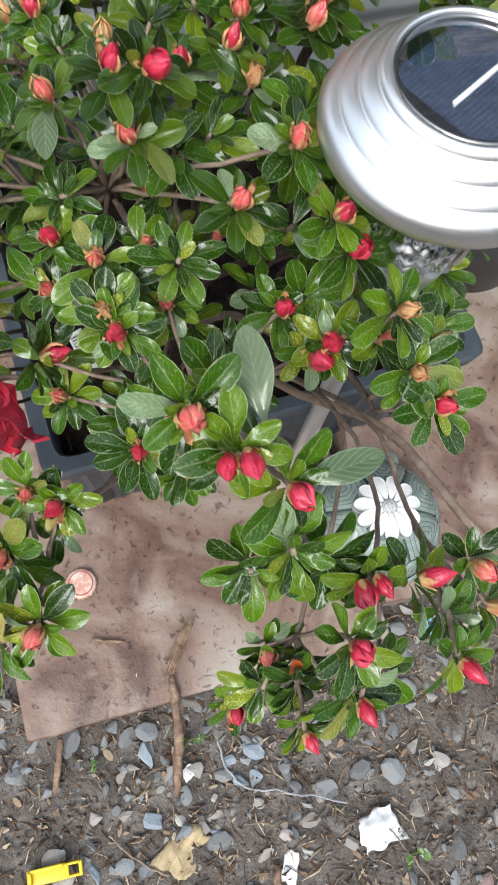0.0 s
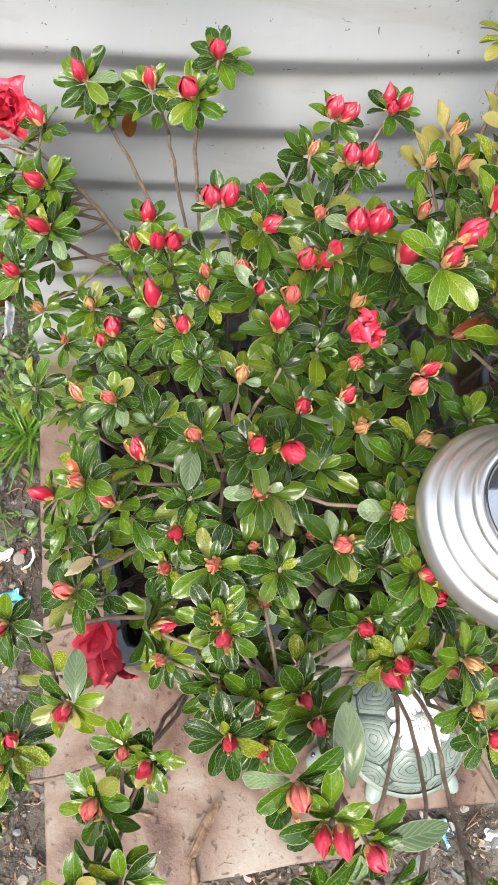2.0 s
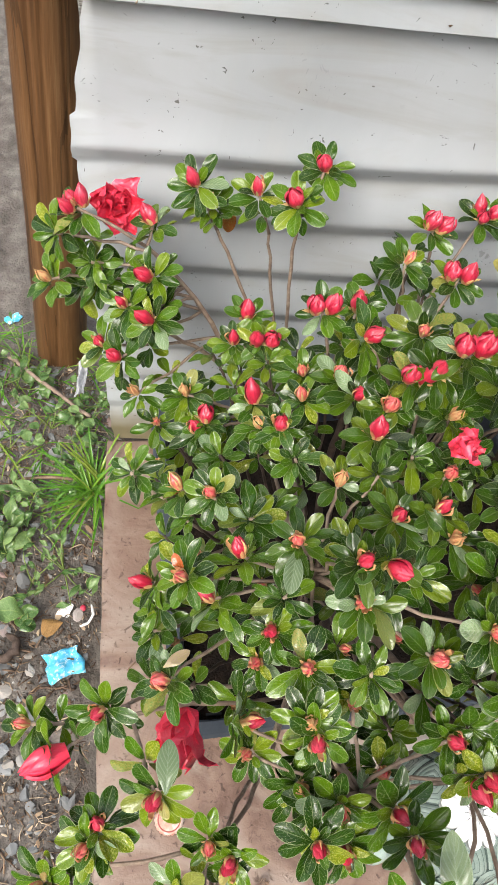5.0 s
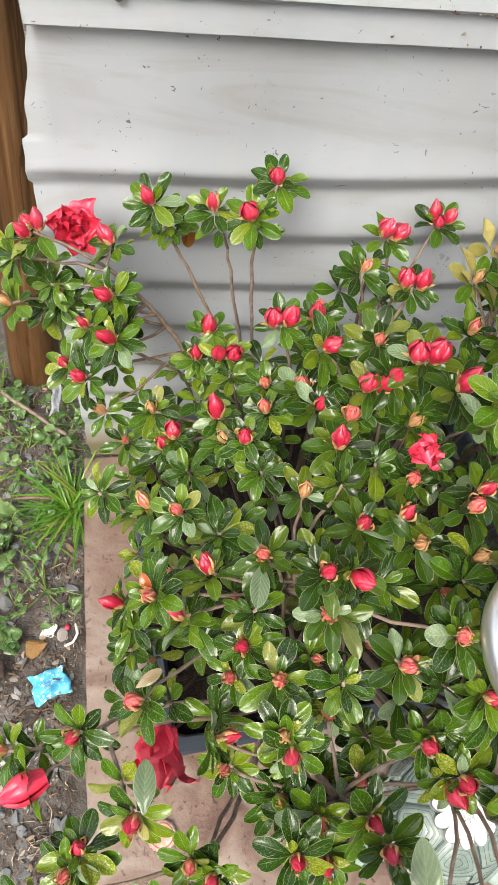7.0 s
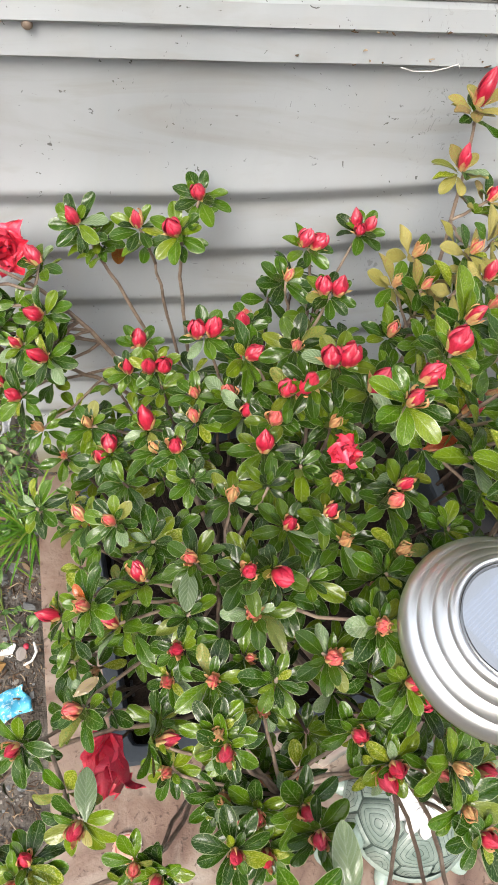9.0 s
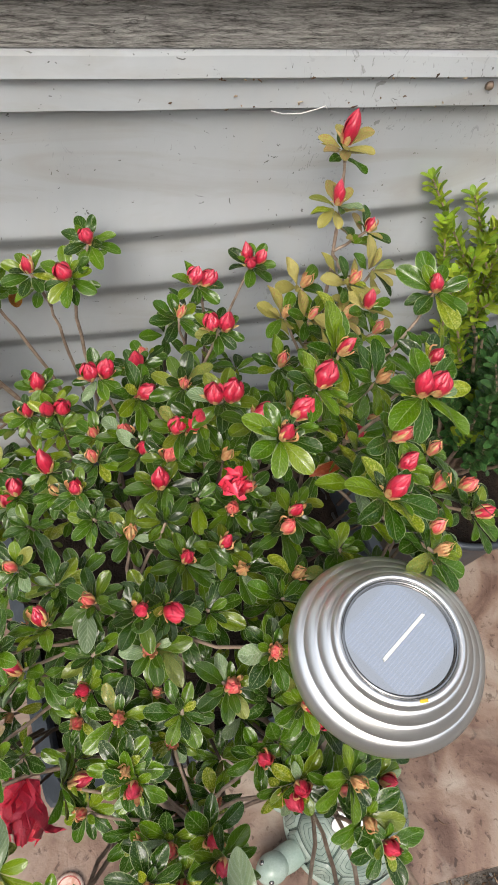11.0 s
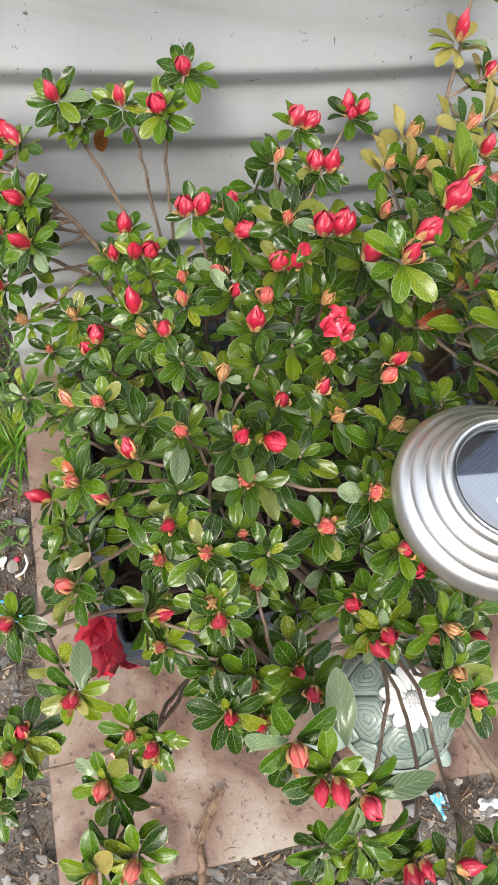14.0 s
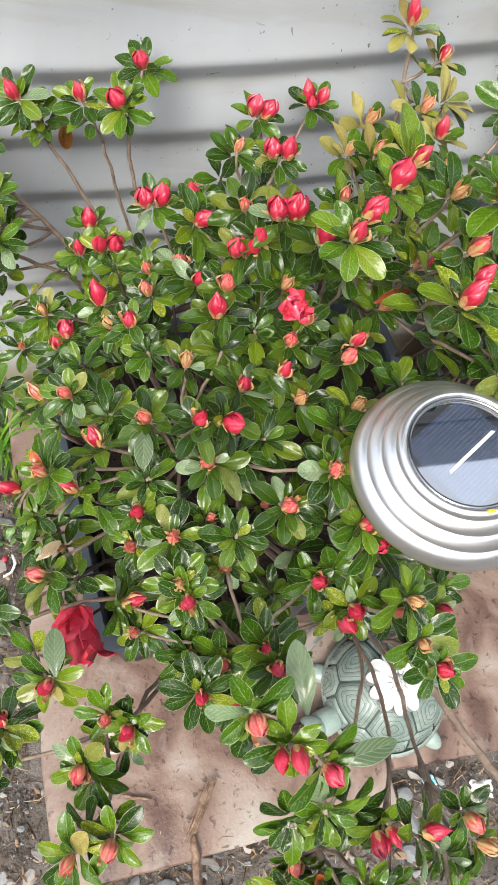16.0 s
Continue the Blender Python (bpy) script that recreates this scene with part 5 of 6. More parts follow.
def turtle_mesh():
    verts, faces, mats, uvs = [], [], [], []

    def add(vs, fs, mat):
        n = len(verts)
        uvs.extend([(10.0, 0.0)] * len(vs))
        verts.extend(tuple(v) for v in vs)
        for f in fs:
            faces.append(tuple(i + n for i in f))
            mats.append(mat)

    R, H = 0.074, 0.07
    seeds = [(0, 0, 1)] + [(math.cos(a) * 0.72, math.sin(a) * 0.72, 0.69) for a in (k * 6.283 / 6 + 0.3 for k in range(6))] + [(math.cos(a), math.sin(a), 0.16) for a in (k * 6.283 / 11 for k in range(11))]
    seeds = [Vector(s).normalized() for s in seeds]
    rows, sides = 76, 220
    vs, fs, gap = [], [], []
    for i in range(rows + 1):
        e = math.pi / 2 * i / rows
        for k in range(sides):
            a = 2 * math.pi * k / sides
            d = Vector((math.cos(e) * math.cos(a), math.cos(e) * math.sin(a), math.sin(e)))
            near = sorted((d - s).length for s in seeds)
            g = near[1] - near[0]
            lift = min(g / 0.12, 1.0)
            ring = 0.5 + 0.5 * math.cos(g * 46)
            r = 1 + (0.055 * lift - 0.03) - 0.011 * ring ** 3 * lift
            vs.append((R * 1.06 * d.x * r, R * d.y * r, H * d.z * r))
            gap.append(g)
    for i in range(rows):
        for k in range(sides):
            k2 = (k + 1) % sides
            f = (i * sides + k, i * sides + k2, (i + 1) * sides + k2, (i + 1) * sides + k)
            fs.append((f, 1))
    n = len(verts)
    verts.extend(vs)
    uvs.extend((g, 0.0) for g in gap)
    for f, m in fs:
        faces.append(tuple(q + n for q in f))
        mats.append(m)
    # rim under the shell
    v, f = lathe([(0.05, -0.004), (R * 1.05, -0.002), (R * 1.1, 0.004), (R * 1.04, 0.009)], 80)
    add(v, f, 0)

    def lump(c, r, turn, mat):
        bm = bmesh.new()
        bmesh.ops.create_icosphere(bm, subdivisions=3, radius=1)
        m = Matrix.Translation(c) @ Matrix.Rotation(turn, 4, "Z") @ Matrix.Diagonal((*r, 1))
        bm.verts.index_update()
        add([m @ v.co for v in bm.verts], [[v.index for v in f.verts] for f in bm.faces], mat)
        bm.free()

    head = math.radians(198)
    lump((math.cos(head) * 0.09, math.sin(head) * 0.09, 0.012), (0.034, 0.017, 0.016), head, 0)
    lump((math.cos(head) * 0.113, math.sin(head) * 0.113, 0.019), (0.021, 0.018, 0.018), head, 0)
    for s in (-1, 1):
        d = head + s * 0.09
        lump((math.cos(d) * 0.123, math.sin(d) * 0.123, 0.028), (0.0035, 0.0035, 0.0045), head, 4)
    for a in (240, 305, 155, 60):
        d = math.radians(a)
        lump((math.cos(d) * 0.082, math.sin(d) * 0.076, -0.006), (0.02, 0.012, 0.01), d, 0)
    # raised daisy on the shell
    for k in range(11):
        a = k * 2 * math.pi / 11
        v, f, uv = leaf_shape(0.56, 0.0, -0.25, 7, 4, 0.7)
        v = v.copy()
        top = []
        m = Matrix.Rotation(a, 4, "Z")
        for layer in (0.0055, -0.004):
            for x, y, z in v:
                p = m @ Vector((0.006 + x * 0.032, y * 0.029, 0))
                h = H * math.sqrt(max(0.0, 1 - (p.x / (R * 1.06)) ** 2 - (p.y / R) ** 2))
                top.append((p.x, p.y, h * 1.03 + layer + 0.0016 * math.sin(math.pi * min(x, 1)) * (layer > 0)))
        q = len(v)
        rim = [i * 5 for i in range(8)] + [7 * 5 + j for j in range(1, 5)] + [i * 5 + 4 for i in range(6, -1, -1)]
        walls = [(rim[i], rim[(i + 1) % len(rim)], rim[(i + 1) % len(rim)] + q, rim[i] + q) for i in range(len(rim))]
        add(top, f + walls, 2)
    lump((0, 0, H * 1.07), (0.0095, 0.0095, 0.0075), 0, 3)
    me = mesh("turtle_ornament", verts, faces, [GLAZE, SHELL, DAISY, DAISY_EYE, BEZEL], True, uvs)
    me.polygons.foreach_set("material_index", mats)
    return me


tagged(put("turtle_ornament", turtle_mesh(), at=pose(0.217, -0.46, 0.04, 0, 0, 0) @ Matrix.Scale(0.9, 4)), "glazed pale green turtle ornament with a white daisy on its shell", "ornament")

# ---- box shrub in its own pot ----
pot2 = thing("round_pot", "dark grey round plastic pot standing against the wall", "plant pot")
put("body", mesh("body", *lathe([(0.0, 0.03), (0.08, 0.031), (0.1, 0.18), (0.1, 0.185), (0.106, 0.187), (0.108, 0.2), (0.105, 0.203), (0.1, 0.2), (0.097, 0.18), (0.085, 0.16)], 56), [PLASTIC]), pot2, pose(0.43, -0.12, 0))
put("compost", mesh("compost", *lathe([(0.097, 0.17), (0.05, 0.176), (0.0, 0.178)], 30), [COMPOST]), pot2, pose(0.43, -0.12, 0), "dark compost")
boxwood = thing("box_shrub", "small-leaved box shrub with bright green upright sprigs", "shrub")
brng = random.Random(5)
light_pile, dark_pile = Pile(), Pile()
BOX_SHAPES = [leaf_shape(0.5, 0.1, 0.3, 4, 2, 0.6), leaf_shape(0.46, -0.1, 0.35, 4, 2, 0.55)]
SPRIGS = [(0.302, -0.012, 0.558), (0.322, -0.03, 0.52), (0.345, -0.02, 0.545), (0.362, -0.045, 0.53), (0.385, -0.03, 0.51), (0.34, -0.055, 0.48), (0.39, -0.08, 0.5), (0.42, -0.05, 0.54)]
for k in range(34):
    if k < len(SPRIGS):
        tip = Vector(SPRIGS[k])
    else:
        a, r = brng.uniform(0, 6.28), 0.11 * math.sqrt(brng.random())
        tip = Vector((0.425 + r * math.cos(a), -0.1 + r * 0.8 * math.sin(a), brng.uniform(0.34, 0.5) - r * 0.4))
    root = Vector((0.42, -0.11, 0.175))
    way = bend(root, tip, 0.16, 9, 900 + k)
    put("stem", mesh("stem", *tube(way, [0.003 - 0.0022 * i / 9 for i in range(10)], 6), [TWIG]), boxwood)
    for s in range(64):
        t = 0.3 + 0.7 * (s / 63) ** 0.8
        i = min(int(t * 9), 8)
        p = way[i].lerp(way[i + 1], t * 9 - i)
        d = (way[i + 1] - way[i]).normalized()
        for h in (0, 1):
            a = s * 1.57 + h * 3.14 + brng.uniform(-0.3, 0.3)
            size = brng.uniform(0.014, 0.0195) * (1.0 if t < 0.9 else 0.85)
            m = facing(p, d) @ Matrix.Rotation(a, 4, "Z") @ Matrix.Rotation(-radians(brng.uniform(30, 65)), 4, "Y") @ Matrix.Scale(size, 4)
            (light_pile if t > 0.62 and k < 20 else dark_pile).add(*BOX_SHAPES[brng.randrange(2)], m)
tagged(put("young_foliage", light_pile.mesh("young_foliage", [BOX_LEAF]), boxwood), "bright yellow-green young leaves", kind="stuff")
tagged(put("foliage", dark_pile.mesh("box_foliage", [BOX_DARK]), boxwood), "dark green older leaves", kind="stuff")

# ---- gravel, litter and scraps ----
def on_slab(x, y, margin=0.0):
    for x0, y0, turn, w, d in ((-0.163, -0.604, 4.0, 0.372, 0.6), (0.213, -0.545, 0.8, 0.45, 0.58)):
        c, k = math.cos(radians(turn)), math.sin(radians(turn))
        u, v = (x - x0) * c + (y - y0) * k, (y - y0) * c - (x - x0) * k
        if -margin < u < w + margin and -margin < v < d + margin:
            return True
    return False


def stone_shape(seed, flat=0.5):
    bm = bmesh.new()
    bmesh.ops.create_icosphere(bm, subdivisions=2, radius=0.5)
    planes = [(Vector((random.Random(seed * 31 + k).uniform(-1, 1), random.Random(seed * 37 + k).uniform(-1, 1), random.Random(seed * 41 + k).uniform(-1, 1))).normalized(), random.Random(seed * 43 + k).uniform(0.13, 0.3)) for k in range(11)]
    for v in bm.verts:
        for n, d in planes:
            over = v.co.dot(n) - d
            if over > 0:
                v.co -= n * over
        v.co.z *= flat
    vs, fs = np.array([tuple(v.co) for v in bm.verts]), [tuple(v.index for v in f.verts) for f in bm.faces]
    bm.free()
    return vs, fs


STONES = [stone_shape(k, 0.3 + 0.08 * (k % 4)) for k in range(9)]
srng = random.Random(21)
gravel = Pile()
spots = []
for k in range(14000):
    if len(spots) > 3800:
        break
    x, y = srng.uniform(-0.62, 0.7), srng.uniform(-0.98, 0.12)
    if on_slab(x, y, 0.004) or (x > -0.2 and y > -0.5):
        continue
    patch = noise.noise((x * 7, y * 7, 12)) + 0.5 * noise.noise((x * 23, y * 23, 2))
    if patch < srng.uniform(-1.2, 0.2) + (0.0 if x < -0.19 else 0.4):
        continue
    size = 0.005 + 0.024 * srng.random() ** 2.6
    if any((x - a) ** 2 + (y - b) ** 2 < (0.45 * (size + s)) ** 2 for a, b, s in spots[-300:]):
        continue
    spots.append((x, y, size))
    m = Matrix.LocRotScale(Vector((x, y, ground_height(x, y) + size * 0.08)), Euler((srng.uniform(-0.3, 0.3), srng.uniform(-0.3, 0.3), srng.uniform(0, 6.28))), Vector((size, size * srng.uniform(0.65, 1.0), size)))
    v, f = STONES[srng.randrange(9)]
    gravel.add(v, f, None, m)
GRAVEL, vn, vl, vb = material("blue_grey_gravel", 0.55)
vr = ramp(vn, [(0.0, (0.1, 0.105, 0.105)), (0.35, (0.19, 0.205, 0.21)), (0.6, (0.28, 0.295, 0.295)), (0.8, (0.29, 0.255, 0.215)), (0.95, (0.48, 0.47, 0.44)), (1.0, (0.24, 0.12, 0.1))])
vl.new(varied(vn, vl), vr.inputs["Fac"])
vs1, vs2 = noise_tex(vn, vl, 90, 5), noise_tex(vn, vl, 600, 3)
vl.new(mixed(vn, vl, math_node(vn, vl, "MULTIPLY", vs1.outputs["Fac"], 0.6), vr.outputs["Color"], (0.15, 0.14, 0.13)), vb.inputs["Base Color"])
bump(vn, vl, vb, vs2.outputs["Fac"], 0.4, 0.001)
tagged(put("gravel", gravel.mesh("gravel", [GRAVEL], smooth=False)), "blue-grey slate chippings in the soil", "gravel", kind="stuff")

straw = Pile()
for k in range(19000):
    x, y = srng.uniform(-0.6, 0.7), srng.uniform(-0.96, 0.14)
    if on_slab(x, y, 0.003) and srng.random() > (0.006 if y < -0.46 else 0.0015) or (x > -0.19 and y > -0.5 and not on_slab(x, y)):
        continue
    length = 0.004 + 0.024 * srng.random() ** 3
    top = 0.031 if on_slab(x, y) else ground_height(x, y) + 0.0015
    a = srng.uniform(0, 6.28)
    d = Vector((math.cos(a), math.sin(a), srng.uniform(-0.12, 0.2)))
    p = Vector((x, y, top))
    q = p + d * length * 0.5 + Vector((srng.uniform(-1, 1), srng.uniform(-1, 1), 0)) * length * 0.2
    r = srng.uniform(0.0003, 0.0012)
    v, f = tube([p, q, p + d * length], [r * 0.7, r, r * 0.4], 4)
    straw.add(np.array([tuple(c) for c in v]), f, None, Matrix())
STRAW, tn, tl, tb = material("bark_shreds", 0.85, 0, 0.2)
tr = ramp(tn, [(0.0, (0.05, 0.031, 0.02)), (0.4, (0.15, 0.095, 0.06)), (0.7, (0.32, 0.225, 0.14)), (1.0, (0.58, 0.47, 0.33))])
tl.new(varied(tn, tl), tr.inputs["Fac"])
ts = noise_tex(tn, tl, 500, 3)
tl.new(mixed(tn, tl, math_node(tn, tl, "MULTIPLY", ts.outputs["Fac"], 0.5), tr.outputs["Color"], (0.05, 0.03, 0.02)), tb.inputs["Base Color"])
tagged(put("bark_litter", straw.mesh("bark_litter", [STRAW])), "shredded bark and straw litter", "litter", kind="stuff")

crumbs = Pile()
for k in range(12000):
    x, y = srng.uniform(-0.5, 0.5), srng.uniform(-0.9, 0.14)
    if on_slab(x, y, 0.002) or (x > -0.2 and y > -0.5):
        continue
    size = 0.0025 + 0.007 * srng.random() ** 2
    m = Matrix.LocRotScale(Vector((x, y, ground_height(x, y) + size * 0.15)), Euler((srng.uniform(0, 6), srng.uniform(0, 6), srng.uniform(0, 6))), Vector((size, size, size)))
    v, f = STONES[srng.randrange(9)]
    crumbs.add(v, f, None, m)
tagged(put("soil_crumbs", crumbs.mesh("soil_crumbs", [SOIL])), "crumbs of dark soil", "soil", kind="stuff")


def single_stone(x, y, size, mat, label, seed, flat=1.0, turn=0.0, z=None):
    v, f = STONES[seed % 9]
    me = mesh("stone", v * np.array([1, 1, flat]), f, [mat], smooth=False)
    h = ground_height(x, y) if z is None else z
    tagged(put("stone", me, at=Matrix.LocRotScale(Vector((x, y, h + size * 0.12)), Euler((0.1, 0.1, turn)), Vector((size, size * 0.8, size)))), label, "stone", "loose stones")


BLUE_STONE = grainy("blue_slate", [(0.3, (0.2, 0.24, 0.28)), (0.55, (0.32, 0.37, 0.41)), (0.75, (0.42, 0.46, 0.48))], 60, 0.5, 500, 0.4, 0.001)
OCHRE_STONE = grainy("ochre_stone", [(0.3, (0.22, 0.11, 0.03)), (0.6, (0.4, 0.23, 0.07))], 60, 0.65, 400, 0.4, 0.001)
for k, (x, y, s) in enumerate([(-0.052, -0.618, 0.026), (-0.056, -0.64, 0.034), (-0.055, -0.7, 0.034), (-0.03, -0.712, 0.034), (0.047, -0.683, 0.024), (0.03, -0.678, 0.026), (-0.07, -0.738, 0.03), (-0.118, -0.73, 0.026), (0.05, -0.655, 0.028), (-0.09, -0.73, 0.022), (0.0, -0.722, 0.02), (0.02, -0.66, 0.024)]):
    single_stone(x, y, s, BLUE_STONE if k % 3 else STONE, "flat blue-grey slate chip lying on the soil", k, 0.9, k * 1.1)
single_stone(-0.25, -0.254, 0.04, OCHRE_STONE, "ochre-brown broken stone among weeds", 4, 1.1, 0.6)
single_stone(-0.29, -0.4, 0.032, STONE, "pale grey rounded pebble", 2, 1.2, 0.2)
single_stone(-0.265, -0.36, 0.024, STONE, "pale grey rounded pebble", 6, 1.2, 1.2)


def stick(points, radii, label, seed, name="stick", mat=None):
    # the way is broken up, so that bark and bends are uneven
    rnd = random.Random(seed)
    way, rad = [], []
    for i in range(len(points) - 1):
        for j in range(4):
            t = j / 4
            r = radii[i] + (radii[i + 1] - radii[i]) * t
            p = Vector(points[i]).lerp(Vector(points[i + 1]), t)
            way.append(p + Vector((rnd.uniform(-1, 1), rnd.uniform(-1, 1), rnd.uniform(-0.4, 0.4))) * r * 0.3)
            rad.append(r * rnd.uniform(0.82, 1.12))
    way.append(Vector(points[-1]))
    rad.append(radii[-1] * 0.7)
    tagged(put(name, mesh(name, *tube(way, rad, 9, 0.22, seed), [mat or DEADWOOD])), label, "stick", "fallen sticks")


def splinter():
    """A split, fibrous piece of deadwood: long slivers that lie along one another."""
    rnd = random.Random(8)
    piece = thing("stick", "split piece of brown deadwood lying on the slab", "stick", "fallen sticks")
    p, q = Vector((0.01, -0.52, 0.037)), Vector((-0.028, -0.58, 0.036))
    side = (q - p).cross(Vector((0, 0, 1))).normalized()
    for k in range(20):
        off = rnd.uniform(-0.0042, 0.0042)
        a, b = rnd.uniform(0.0, 0.2), rnd.uniform(0.8, 1.0)
        lift = Vector((0, 0, max(0.0, 0.0045 - abs(off)) * rnd.uniform(0.5, 1.2)))
        ends = [p.lerp(q, a + (b - a) * t) + side * (off + rnd.uniform(-0.0006, 0.0006)) + lift for t in (0, 0.3, 0.6, 1)]
        r = rnd.uniform(0.001, 0.002)
        put("sliver", mesh("sliver", *tube(ends, [r * 0.4, r, r * 0.9, r * 0.25], 5, 0.4, k), [DEADWOOD], smooth=False), piece)


splinter()
stick([(-0.02, -0.572, 0.037), (-0.018, -0.59, 0.036), (-0.02, -0.615, 0.033), (-0.025, -0.645, 0.022), (-0.033, -0.68, 0.009)], [0.0035, 0.0045, 0.0042, 0.0045, 0.004], "thin dry stick across the slab edge", 2)
stick([(-0.133, -0.607, 0.018), (-0.139, -0.63, 0.012), (-0.146, -0.655, 0.006)], [0.003, 0.0032, 0.0028], "short grey-brown stick leaning on the slab", 3)
stick([(-0.09, -0.521, 0.033), (-0.074, -0.527, 0.0335), (-0.058, -0.53, 0.033)], [0.001, 0.002, 0.0012], "tiny twig on the slab", 4)
for k in range(9):
    a = k * 2.1
    bx, by = -0.073 + 0.014 * math.cos(a * 1.7), -0.523 + 0.008 * math.sin(a * 2.3)
    stick([(bx, by, 0.0325), (bx + 0.005 * math.cos(a), by + 0.005 * math.sin(a), 0.033)], [0.0007, 0.0005], "tiny bark crumb on the slab", 30 + k, "bark_crumb")
stick([(0.05, -0.76, 0.006), (0.046, -0.80, 0.006)], [0.004, 0.0035], "short brown bark stick", 6)
WIRE = plain("grey_wire", (0.35, 0.36, 0.37), 0.45)
stick(bend((0.015, -0.64, 0.01), (0.04, -0.69, 0.008), 0.35, 8, 4), [0.0011] * 9, "thin pale grey wire on the soil", 7, "wire", WIRE)
stick(bend((0.04, -0.69, 0.008), (0.13, -0.722, 0.009), 0.08, 8, 5), [0.0009] * 9, "thin pale grey wire on the soil", 8, "wire", WIRE)
stick(bend((-0.1, -0.7, 0.008), (-0.05, -0.745, 0.008), 0.6, 10, 9), [0.0012] * 11, "curled dry root on the soil", 9, "root", TWIG)
stick(bend((0.16, -0.745, 0.008), (0.2, -0.82, 0.008), 0.2, 8, 12), [0.0008] * 9, "thin dry root on the soil", 10, "root", TWIG)
stick(bend((-0.36, 0.13, 0.02), (-0.23, 0.03, 0.03), 0.15, 8, 14), [0.0028] * 9, "bent grey stalk lying by the post", 11, "stalk", TWIG)


def scrap(x, y, w, h, mat, label, seed, z=None, turn=0.0, crumple=0.2, name="scrap", tilt=(0, 0), cat="litter"):
    """A torn crumpled scrap with an uneven outline."""
    n = 12
    verts, faces = [], []
    for side in (0, 1):
        for j in range(n + 1):
            for i in range(n + 1):
                u, v = i / n * 2 - 1, j / n * 2 - 1
                r = max(abs(u), abs(v))
                k = 1 - 0.28 * r * (0.5 + noise.noise((u * 1.6 + seed, v * 1.6, seed)))
                zz = crumple * w * noise.noise((u * 1.3, v * 1.3, seed + 5)) + 0.4 * crumple * w * noise.noise((u * 4, v * 4, seed + 9))
                verts.append((u * w / 2 * k, v * h / 2 * k, zz - side * 0.0007))
    m = n + 1
    for j in range(n):
        for i in range(n):
            a = j * m + i
            faces.append((a, a + 1, a + m + 1, a + m))
            b = a + m * m
            faces.append((b, b + m, b + m + 1, b + 1))
    rim = [i for i in range(m)] + [j * m + n for j in range(1, m)] + [n * m + i for i in range(n - 1, -1, -1)] + [j * m for j in range(n - 1, 0, -1)]
    for k in range(len(rim)):
        a, b = rim[k], rim[(k + 1) % len(rim)]
        faces.append((a, a + m * m, b + m * m, b))
    hz = (ground_height(x, y) + crumple * w * 0.3 + 0.002) if z is None else z
    return tagged(put(name, mesh(name, verts, faces, [mat]), at=pose(x, y, hz, tilt[0], tilt[1], turn)), label, cat)


WRAP_BLUE = grainy("blue_foil", [(0.38, (0.75, 0.85, 0.9)), (0.47, (0.1, 0.5, 0.72)), (0.62, (0.06, 0.42, 0.68)), (0.7, (0.7, 0.82, 0.88))], 150, 0.3, 300, 0.3, 0.001, second=(0.1, 0.4, 0.6))
FILM = grainy("grey_film", [(0.3, (0.22, 0.23, 0.24)), (0.55, (0.42, 0.43, 0.45)), (0.7, (0.62, 0.62, 0.64))], 130, 0.3, 400, 0.4, 0.0008)
DRY_LEAF = grainy("straw_leaf", [(0.3, (0.36, 0.27, 0.14)), (0.6, (0.55, 0.45, 0.26))], 50, 0.7, 300, 0.5, 0.001, stretch=(1, 5, 1), second=(0.3, 0.2, 0.1))
scrap(-0.227, -0.303, 0.048, 0.038, WRAP_BLUE, "crumpled blue and white foil wrapper on the soil", 3.1, z=ground_height(-0.227, -0.303) + 0.011, turn=20, name="wrapper", crumple=0.25)
scrap(0.155, -0.75, 0.046, 0.038, WHITE_BIT, "torn white scrap lying on the soil", 7.7, turn=10)
scrap(0.062, -0.765, 0.018, 0.032, WHITE_BIT, "torn white scrap lying on the soil", 9.2, turn=-20)
scrap(-0.018, -0.663, 0.017, 0.014, WHITE_BIT, "small white chip on the soil", 1.3, turn=30, crumple=0.1)
scrap(0.262, -0.57, 0.016, 0.034, WRAP_BLUE, "blue and white torn wrapper by the slab edge", 5.5, turn=20, name="wrapper")
scrap(0.316, -0.58, 0.03, 0.022, WHITE_BIT, "torn white scrap by the slab edge", 6.1, turn=-10)
scrap(0.31, -0.77, 0.03, 0.018, WHITE_BIT, "torn white scrap lying on the soil", 8.8, turn=-30)
scrap(-0.036, -0.728, 0.05, 0.042, DRY_LEAF, "dry straw-coloured dead leaf", 2.4, turn=50, name="dead_leaf", crumple=0.15, cat="leaf")
scrap(-0.247, 0.082, 0.016, 0.055, FILM, "crumpled strip of white film at the wall corner", 4.4, z=0.045, turn=-4, tilt=(20, 0), crumple=0.7, name="plastic_strip")
scrap(-0.235, -0.235, 0.02, 0.016, WHITE_BIT, "pale scrap among bark litter", 11.4, turn=70)
scrap(-0.37, 0.215, 0.03, 0.02, WRAP_BLUE, "blue scrap behind the post", 12.4, turn=40, name="wrapper")

